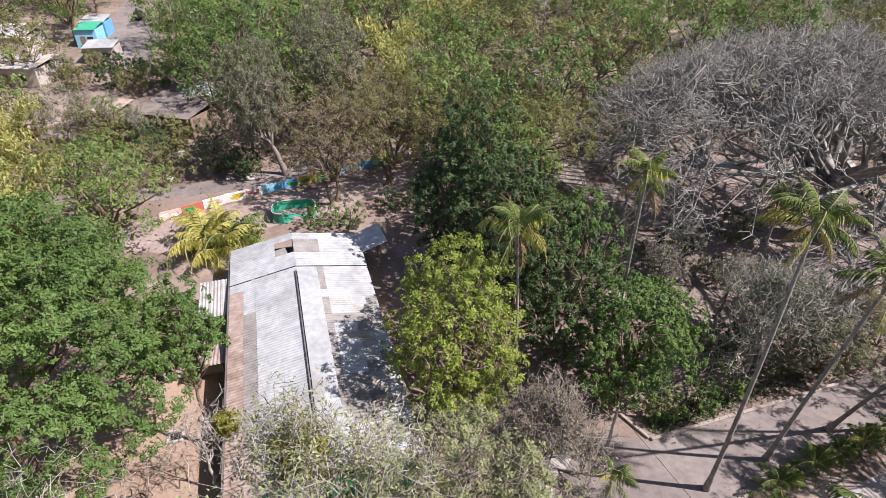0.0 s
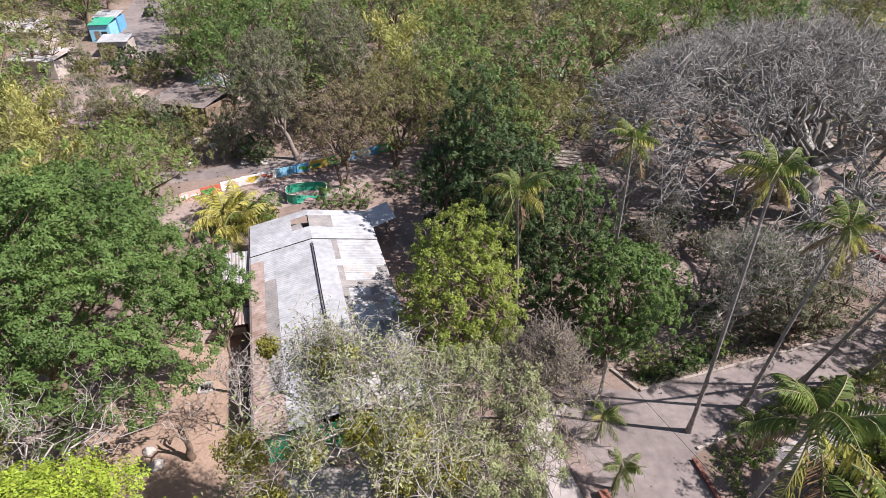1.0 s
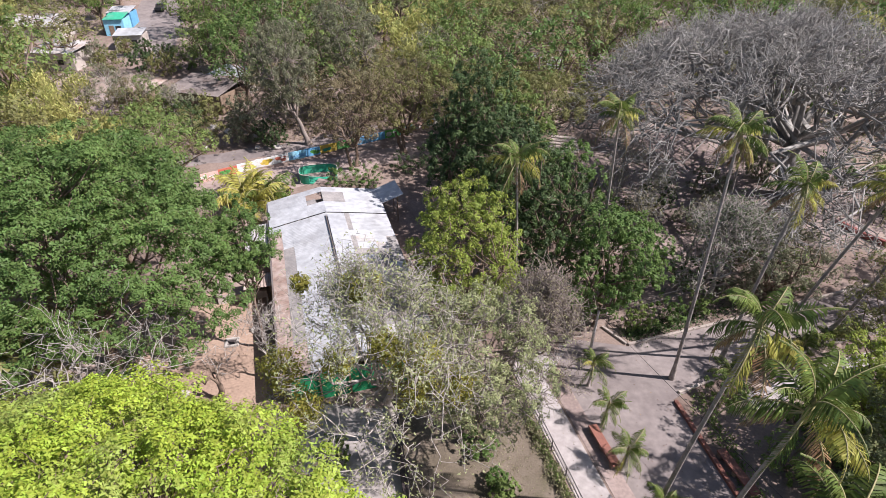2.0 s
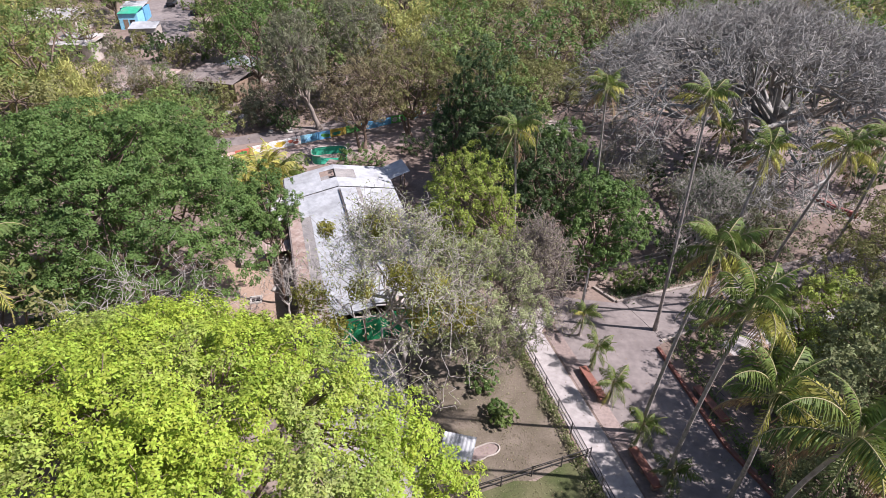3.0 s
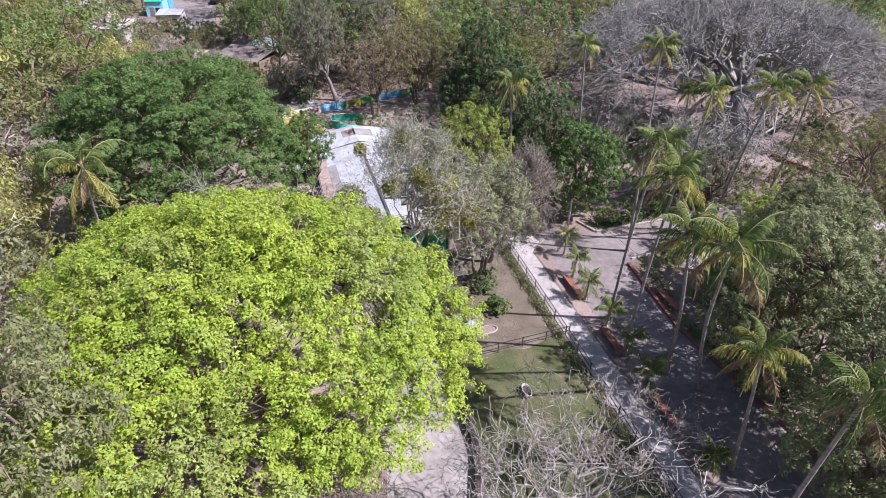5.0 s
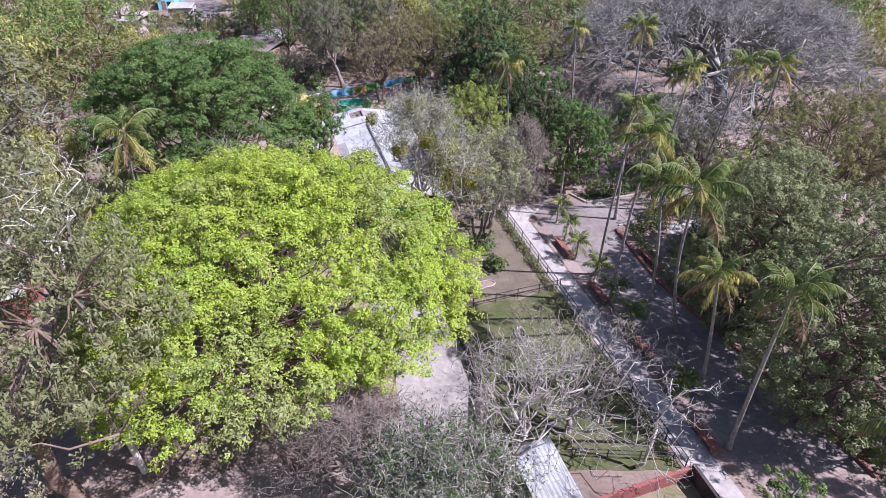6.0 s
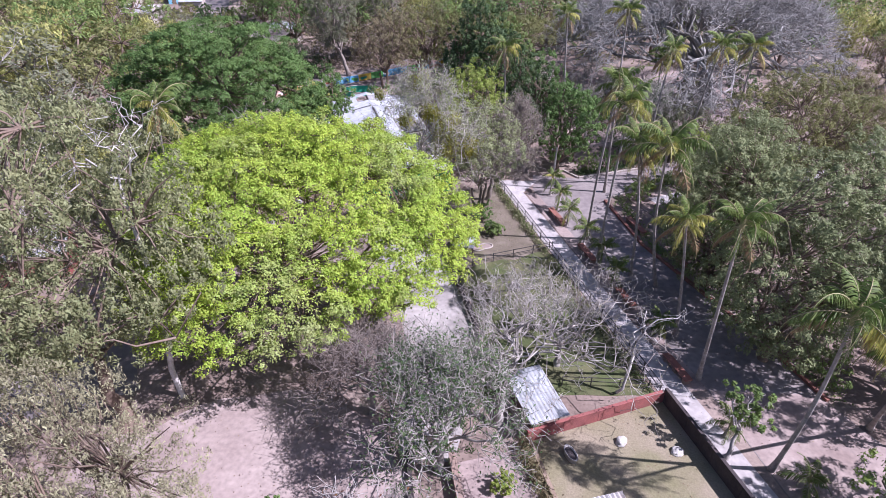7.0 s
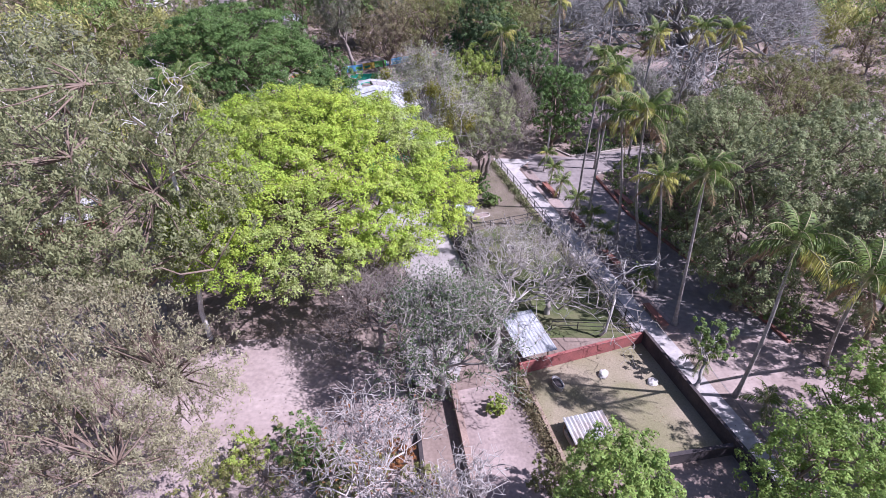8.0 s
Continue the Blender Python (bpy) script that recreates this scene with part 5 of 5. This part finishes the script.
# trees of the verge
for x, y, rx, ry, rz, c, s, leaf, lab in (
    (20.0, 3.0, 4.8, 4.6, 12.2, 1.2, 71, "leaf_mango", "dense blue-green mango tree at the verge"),
    (20.6, -6.0, 5.2, 5.4, 12.8, 1.2, 72, "leaf_mango", "dense blue-green mango tree beside the road"),
    (27.0, -1.5, 5.8, 5.8, 12.6, 2.0, 73, "leaf_mango", "broad dense mango tree behind the verge"),
    (28.5, -10.0, 5.8, 5.6, 12.4, 2.0, 74, "leaf_mango", "tall dense mango tree behind the verge"),
    (23.8, 8.8, 4.4, 4.2, 9.6, 2.2, 89, "leaf_mango", "dense dark mango tree beside the garden"),
    (32.0, 17.0, 7.6, 7.0, 10.8, 2.6, 75, "leaf_olive", "olive-green half-dry tree beside the garden path"),
    (23.2, 14.2, 2.4, 2.2, 6.4, 2.6, 80, "leaf_yellow", "large-leaved yellow-green garden tree"),
    (27.2, 12.2, 2.2, 2.2, 5.6, 2.4, 88, "leaf_yellow", "large-leaved yellow-green garden tree"),
    (41.0, 9.0, 7.5, 7.0, 12.0, 3.0, 76, "leaf_olive", "olive-brown tree behind the verge"),
    (40.0, 25.0, 6.5, 6.0, 9.5, 1.5, 86, "leaf_olive", "olive-green tree near the plaza"),
    (46.5, 30.0, 5.0, 5.0, 8.0, 1.5, 87, "leaf_brown", "brownish tree near the plaza"),
    (41.0, -4.0, 7.5, 7.0, 11.5, 2.5, 77, "leaf_olive", "olive-green tree behind the verge"),
    (26.5, 29.5, 3.6, 3.6, 6.0, 1.2, 78, "leaf_grey", "grey-green leafy roadside tree"),
    (26.0, 12.5, 3.2, 3.2, 3.6, 0.6, 79, "leaf_mid", "leafy shrub tree by the garden path"),
):
    tree("verge_tree", x, y, lab, leaf, "bark", "verge trees", rx=rx, ry=ry, rz=rz, clear=c, n=int((28 if leaf == "leaf_mango" else 17) * rx), per=330 if leaf == "leaf_mango" else 300, clump=1.15, size=0.18, bunch=42, sparse=0.0 if leaf == "leaf_mango" else 0.35, seed=s, shape="ball", flat=0.8, trunk_r=0.28, limbs=16, twigs=3 if leaf in ("leaf_brown", "leaf_olive") else 0)
for x, y, r, h, s in ((21.0, -22.0, 4.6, 6.8, 81), (24.5, -20.0, 4.2, 8.0, 82), (15.6, -24.8, 3.4, 5.6, 83), (5.3, -25.4, 2.5, 5.6, 84)):
    tree("leafy_tree", x, y, "fresh green leafy tree beside the path", "leaf_fresh", "bark", "fresh green trees", rx=r, ry=r, rz=h, clear=1.4, n=75, per=330, clump=1.0, size=0.18, seed=s, shape="ball", flat=0.8, trunk_r=0.2, limbs=14, bunch=40)
tree("young_tree", 14.4, -14.4, "small crooked tree with a tufted leafy top", "leaf_mid", "greybark", rx=1.3, ry=1.3, rz=2.0, clear=2.6, n=14, per=122, clump=0.55, size=0.23, seed=85, shape="ball", flat=0.9, trunk_r=0.14, limbs=6, lean=(0.6, 0.8))

# shrubs
SHRUBS = [(18.5, 18.4, 1.3, "leaf_mid"), (20.9, 21.2, 0.55, "leaf_yellow"), (23.2, 22.5, 0.6, "leaf_mid"), (25.2, 23.2, 0.6, "leaf_deep"), (27.4, 24.1, 0.6, "leaf_yellow"), (22.4, 16.6, 1.0, "leaf_deep"), (25.6, 18.2, 0.9, "leaf_dark"), (28.6, 18.9, 1.0, "leaf_mid"), (14.8, 26.2, 1.3, "leaf_mid"), (17.2, 26.9, 1.4, "leaf_deep"), (20.2, 28.2, 1.3, "leaf_mid"), (23.6, 29.6, 1.2, "leaf_grey"), (-12.2, 49.0, 1.8, "leaf_deep"), (-9.6, 49.8, 1.7, "leaf_deep"), (-18.6, 47.4, 1.6, "leaf_mid"), (1.5, 14.4, 1.15, "leaf_deep"), (2.6, 11.2, 0.75, "leaf_mid"), (2.3, 12.0, 0.6, "leaf_deep"), (-5.4, 53.0, 1.6, "leaf_dark"), (0.8, -16.4, 0.7, "leaf_yellow"), (-7.5, 13.6, 1.0, "leaf_mid"), (-11.0, -20.0, 1.6, "leaf_deep"), (-12.6, -21.6, 1.9, "leaf_olive"), (-9.6, -20.6, 1.5, "leaf_deep"), (-13.8, -21.0, 1.6, "leaf_yellow"), (-6.9, -21.6, 1.4, "leaf_olive"), (-5.2, -20.4, 0.9, "leaf_rust"), (-3.9, -22.6, 1.3, "leaf_olive"), (-8.8, -22.0, 1.3, "leaf_olive"), (-15.0, -23.5, 2.0, "leaf_olive"), (3.3, -22.0, 1.2, "leaf_olive"), (2.2, -25.0, 1.0, "leaf_rust"), (-3.0, -13.8, 2.6, "leaf_dark"), (19.8, 13.0, 1.6, "leaf_mid"), (21.5, 10.5, 1.8, "leaf_deep"), (19.5, 7.0, 1.5, "leaf_dark"), (21.5, 2.0, 1.7, "leaf_dark"), (23.8, -8.0, 1.6, "leaf_mid"), (27.0, 10.0, 1.7, "leaf_yellow"), (-26.0, -17.5, 1.8, "leaf_olive"), (-24.5, 48.5, 1.4, "leaf_olive"), (25.2, 12.4, 1.4, "leaf_yellow"), (28.2, 17.2, 1.5, "leaf_mid"), (30.5, 15.6, 1.4, "leaf_yellow"), (32.6, 18.0, 1.6, "leaf_mid"), (29.5, 19.6, 1.2, "leaf_yellow"), (23.0, 13.6, 1.3, "leaf_mid"), (34.5, 20.5, 1.6, "leaf_olive"), (13.9, -3.0, 0.5, "leaf_deep")]
for i, (x, y, r, leaf) in enumerate(SHRUBS):
    lab = {"leaf_rust": "low rusty-leaved dry shrub", "leaf_olive": "low dry olive-green shrub", "leaf_yellow": "low yellow-green leafy shrub", "leaf_grey": "low grey-green leafy shrub"}.get(leaf, "dense green leafy shrub")
    tree("shrub", x, y, lab, leaf, "bark", "shrubs", "shrub", rx=r, ry=r, rz=r * 1.3, clear=0.15, n=16, per=122, clump=r * 0.42, size=0.18, seed=200 + i, shape="ball", flat=0.85, trunk_r=0.05, limbs=7)

for i, (x, y, r, leaf) in enumerate(((-31.4, 57.6, 3.4, "leaf_olive"), (-36.0, 55.8, 3.4, "leaf_mid"), (-39.5, 58.8, 3.0, "leaf_mid"), (-26.4, 61.0, 2.3, "leaf_grey"), (-39.6, 69.6, 1.9, "leaf_mid"), (-36.2, 68.4, 2.1, "leaf_grey"), (-33.4, 67.2, 2.0, "leaf_olive"), (-22.6, 59.6, 2.0, "leaf_dark"), (-34.5, 63.5, 2.2, "leaf_dark"), (-40.5, 66.0, 2.2, "leaf_olive"), (-28.5, 66.5, 2.2, "leaf_grey"), (-51, 87, 2.0, "leaf_dark"), (-46.5, 85, 2.3, "leaf_olive"), (-43.5, 88.5, 2.4, "leaf_mid"), (-56, 86, 2.2, "leaf_olive"), (-48.5, 91, 1.8, "leaf_dark"), (-42, 95, 2.8, "leaf_mid"), (-60.5, 91, 2.0, "leaf_grey"), (-57.5, 95.5, 1.7, "leaf_olive"), (-53.5, 94.5, 1.6, "leaf_dark"), (-43, 57, 3.0, "leaf_olive"), (-36, 52.5, 2.2, "leaf_mid"), (-42, 68, 3.2, "leaf_mid"), (-48, 63, 3.0, "leaf_olive"), (-17, 73, 2.5, "leaf_dark"), (-9, 75, 3.0, "leaf_mid"), (1, 62, 2.5, "leaf_dark"), (4, 66, 3.0, "leaf_olive"), (11, 66, 3.4, "leaf_mid"), (-1, 52, 2.6, "leaf_dark"), (12.5, 44, 2.6, "leaf_dark"), (36, 51, 2.2, "leaf_grey"), (42.5, 49, 2.4, "leaf_dark"), (46, 44, 2.2, "leaf_dark"), (50, 50, 2.6, "leaf_grey"), (22, 45, 1.8, "leaf_dark"), (28, 47, 2.0, "leaf_grey"))):
    tree("bush", x, y, "rounded leafy bush beside the lane" if y > 54 else "rounded dark leafy bush under trees", leaf, "bark", "lane bushes", "bush", rx=r, ry=r, rz=r * 1.5, clear=0.3, n=34, per=122, clump=r * 0.36, size=0.23, seed=240 + i, shape="ball", flat=0.85, trunk_r=0.08, limbs=8)

# palms: foot, crown heart, seed, yellowing, scale
for i, (x, y, top, yel, s, lab) in enumerate((
    (15.6, 20.6, (14.3, 18.8, 19.2), 0.35, 0.85, "tall leaning coconut palm beside the road"),
    (5.0, 28.9, (4.2, 27.5, 13.9), 0.3, 1.05, "tall coconut palm with drooping fronds"),
    (12.8, 32.5, (10.4, 26.4, 17.6), 0.35, 0.8, "slender leaning palm with a small ragged crown"),
    (20.0, 22.6, (19.7, 20.2, 15.4), 0.5, 0.95, "coconut palm with yellowing fronds"),
    (25.3, 25.0, (23.5, 18.5, 16.2), 0.4, 0.95, "leaning coconut palm by the road"),
    (29.0, 25.0, (28.0, 21.0, 15.6), 0.4, 0.95, "coconut palm by the road"),
    (11.4, 10.6, (11.2, 7.8, 15.8), 0.15, 1.1, "tall coconut palm with full green crown"),
    (11.5, 6.5, (11.1, 4.0, 15.3), 0.2, 1.05, "tall coconut palm with full crown"),
    (14.0, 4.6, (11.1, 0.9, 13.6), 0.35, 1.05, "leaning coconut palm over the road"),
    (15.7, 3.0, (12.0, -1.9, 14.6), 0.3, 1.15, "strongly leaning coconut palm over the road"),
    (15.2, -3.4, (12.6, -5.6, 11.2), 0.9, 0.85, "coconut palm with yellow drying fronds"),
    (15.2, -7.9, (12.9, -10.9, 14.0), 0.25, 0.95, "leaning coconut palm with a curved trunk"),
    (16.7, -15.2, (15.2, -17.2, 13.2), 0.2, 1.1, "coconut palm leaning over the pale road"),
    (24.4, -12.2, (17.9, -19.2, 12.4), 0.35, 1.1, "thick leaning coconut palm"),
    (-29.5, 14.5, (-26.8, 10.9, 13.0), 0.25, 1.25, "coconut palm beside the large shade tree"),
    (26.5, 39.5, (25.7, 38.4, 10.0), 0.6, 0.8, "yellowing palm under the bare dome"),
)):
    palm(x, y, top, lab, 300 + i, yel, s * 0.95, dry=3 if yel > 0.5 else 2)
# young palms on the planting strip
for i, (x, y, h) in enumerate(((9.4, 19.9, 2.2), (9.6, 16.4, 2.0), (9.9, 13.0, 1.9), (10.9, 9.6, 1.8), (11.6, 6.2, 1.9), (11.9, 3.0, 1.7), (13.6, -3.6, 1.5), (14.9, -12.8, 1.3), (17.6, -16.6, 1.2), (19.6, 3.6, 1.6), (19.4, 20.5, 0.8), (22.3, 21.9, 0.7), (24.3, 22.8, 0.7), (26.4, 23.6, 0.7), (28.6, 24.4, 0.7), (30.8, 25.2, 0.8), (23.6, 17.4, 0.7), (26.9, 18.9, 0.8))):
    palm(x, y, (x + 0.1, y - 0.1, h), "young potted-size palm with short fronds", 400 + i, 0.05, 0.62, 13, 0, 0.09, "young_palm", "young palms", bow=0.03)
for i, (x, y, h) in enumerate(((-22.3, 45.2, 1.6), (-20.9, 44.2, 1.2), (-21.6, 46.6, 1.8), (-20.2, 46.0, 1.0))):
    palm(x, y, (x, y, h), "clump palm with bright yellow arching fronds", 430 + i, 2.0 if i < 3 else 0.4, 1.6, 15, 0, 0.12, "yellow_palm", "yellow clump palms", bow=0.03)

# ---- woods ----
def template(name, label, leaf, bark, **k):
    return tree(name, 0, 0, label, leaf, bark, "woodland trees", **k)


TEMPLATES = [
    template("broadleaf_tree", "round green broadleaf woodland tree", "leaf_mid", "bark", rx=5.2, ry=5.2, rz=7.5, clear=3.0, n=44, per=92, clump=1.4, size=0.36, bunch=16, tuft_r=0.55, seed=501, shape="ball", flat=0.8, limbs=12),
    template("acacia_tree", "spreading olive-green woodland acacia", "leaf_olive", "bark", rx=6.0, ry=5.6, rz=6.5, clear=3.0, n=46, per=92, clump=1.4, size=0.36, bunch=16, tuft_r=0.55, seed=502, shape="dome", flat=0.6, limbs=10),
    template("grey_woodland_tree", "grey-green woodland tree with thin foliage", "leaf_grey", "greybark", rx=5.2, ry=5.2, rz=8.0, clear=3.5, n=42, per=92, clump=1.4, size=0.36, bunch=16, tuft_r=0.55, seed=503, shape="ball", flat=0.9, limbs=10, twigs=2),
    template("dark_woodland_tree", "dark green dense woodland tree", "leaf_deep", "bark", rx=5.2, ry=5.2, rz=8.5, clear=2.5, n=44, per=92, clump=1.4, size=0.36, bunch=16, tuft_r=0.55, seed=504, shape="ball", flat=0.8, limbs=12),
    template("dry_woodland_tree", "brownish half-dry woodland tree", "leaf_brown", "drybark", rx=5.2, ry=5.2, rz=7.0, clear=3.0, n=42, per=92, clump=1.4, size=0.36, bunch=16, tuft_r=0.55, seed=505, shape="ball", flat=0.9, limbs=10, twigs=2),
    bamboo("bamboo_clump", 0, 0, "tall arching yellow-green bamboo clump", 506),
]
TEMPLATES.append(bare_tree("bare_woodland_tree", 0, 0, "leafless grey-twigged woodland tree", "greybark", "woodland trees", height=9.0, spread=4.6, clear=3.0, seed=507, limbs=7, trunk_r=0.2, depth=4, kids=(4, 4, 4), whole=True))
# first places of the templates, then copies over the wooded land
FIRST = [(-4, 84), (14, 76), (-28, 92), (-30, 75), (24, 88), (-3.7, 73), (40, 92)]
for ob, (x, y) in zip(TEMPLATES, FIRST):
    ob.matrix_basis = pose(x, y, rise(y))


def open_land(x, y):
    """Land kept free of woodland trees."""
    return (
        (-58 < x < -46 and 67 < y < 79) or (y > 92 and abs(x + 55 + (y - 98) * 0.3) < 7) or (-87 < x < -70 and 99 < y < 111)
        or (-52 < x < -29 and 68 < y < 83) or (-46 < x < -28 and 50 < y < 62) or (-30 < x < 0 and 44 < y < 68) or (13 < x < 54 and 26 < y < 64)
        or (-64 < x < -40 and 79 < y < 101) or (9 < x < 20 and 76 < y < 87) or (y < 60 and -28 < x < 62)
    )


rng = random.Random(77)
for gy in range(0, 20):
    for gx in range(-17, 18):
        y = 6 + gy * 9.4 + rng.uniform(-2.8, 2.8)
        x = gx * 9.4 + rng.uniform(-2.8, 2.8)
        reach = 0.78 * (0.84 * y + 16) + 8 if y > 82 else 0.78 * (0.84 * (y + 41) + 16) + 5
        if abs(x) > reach or y > 158 or open_land(x, y) or any(math.hypot(x - a, y - b) < 4 for a, b in FIRST):
            continue
        if y < 62 and (x > 75 or x < -75):
            continue
        w = noise.noise(Vector((x * 0.03, y * 0.03, 2.0)))
        if x < -28 and y < 75:
            k = rng.choices(range(7), (3, 4, 2, 1, 2, 5, 0.4))[0]
        elif -20 < x < 6 and 70 < y < 115:
            k = rng.choices(range(7), (2, 1, 1, 1, 0, 6, 0))[0]
        elif w > 0.1:
            k = rng.choices(range(7), (6, 3, 1, 4, 1, 3, 0.3))[0]
        else:
            k = rng.choices(range(7), (5, 4, 2, 2, 2, 2, 0.5))[0]
        s = rng.uniform(0.85, 1.45)
        o = copy_thing(TEMPLATES[k], pose(x, y, rise(y), 0, 0, rng.uniform(0, 360)))
        o.scale = (s, s, s * rng.uniform(0.85, 1.1))

for k, x, y, s in ((1, -53.5, 66.5, 0.8), (5, -60, 62, 1.0), (2, -47.5, 68.5, 0.6), (0, -38.5, 84.5, 0.9), (4, -43.5, 67.0, 0.55), (5, -61, 67, 0.9), (5, -66.5, 70.5, 1.0), (5, -55.5, 61.0, 0.8), (5, -71, 75, 1.0), (5, -66, 78, 0.9), (5, -74, 68, 1.0), (4, -15, 64.5, 0.8), (4, -9, 68, 0.85), (2, -3, 72, 0.9), (4, 3, 69, 0.9), (4, -22.5, 66.5, 0.75), (1, 9, 70, 0.9), (3, -31, 86, 1.0)):
    o = copy_thing(TEMPLATES[k], pose(x, y, rise(y), 0, 0, x * 37))
    o.scale = (s, s, s)

# undergrowth over the woodland floor
def undergrowth(name, label, n, size, mat, seed, test, spots=600, spread=1.2):
    r = np.random.default_rng(seed)
    c = []
    while len(c) < spots:
        x, y = r.uniform(-120, 120), r.uniform(-30, 190)
        if test(x, y):
            c.append((x, y))
    c = np.array(c)
    p = c[r.integers(0, len(c), n)] + r.normal(0, spread, (n, 2))
    z = np.abs(r.normal(0, 0.45, n)) + np.array([rise(q) for q in p[:, 1]])
    v, f = leaves(np.column_stack([p, z]), np.tile([0, 0, 1.0], (n, 1)), size, r, 0.5, 0.2, 0.7)
    tagged(new(name, mesh_from(name, v, f, M[mat])), label, "undergrowth", kind="stuff")


def wooded(x, y):
    return y > 0 and not open_land(x, y) and abs(x) < 50 + 0.75 * (y + 20)


undergrowth("undergrowth", "low green and olive undergrowth between trees", 55000, 0.4, "leaf_olive", 5, wooded, 900, 2.2)
undergrowth("undergrowth", "low dark green undergrowth between trees", 45000, 0.38, "leaf_deep", 6, wooded, 500, 2.0)

undergrowth("dry_scrub", "tangled grey-green scrub under the bare dome", 3600, 0.3, "leaf_grey", 9, lambda x, y: 16 < x < 54 and 34 + 0.1 * abs(x - 32) < y < 62, 90, 1.5)
undergrowth("dry_scrub", "dry brown brush along the back lane", 7000, 0.26, "leaf_brown", 11, lambda x, y: -36 < x < 4 and 61 + 0.25 * (x + 18) < y < 74, 120, 1.1)
undergrowth("dry_scrub", "dark low scrub under the bare dome", 1800, 0.3, "leaf_dark", 10, lambda x, y: 16 < x < 54 and 32 < y < 62, 60, 1.4)


def litter(name, label, x0, x1, y0, y1, n, seed, size=0.12):
    r = np.random.default_rng(seed)
    q = r.uniform(y0, y1, n)
    c = np.column_stack([r.uniform(x0, x1, n), q, r.uniform(0.035, 0.06, n) + np.array([rise(w) for w in q])])
    v, f = leaves(c, np.tile([0, 0, 1.0], (n, 1)), size, r, 0.55, 0, 0.15)
    tagged(new(name, mesh_from(name, v, f, M["litter"])), label, "leaf litter", kind="stuff")


litter("leaf_litter", "scattered dry brown leaves on the ground", -24, 26, -28, 32, 3800, 7, 0.09)
litter("leaf_litter", "scattered dry leaves under the bare dome", 14, 50, 28, 64, 3000, 8)
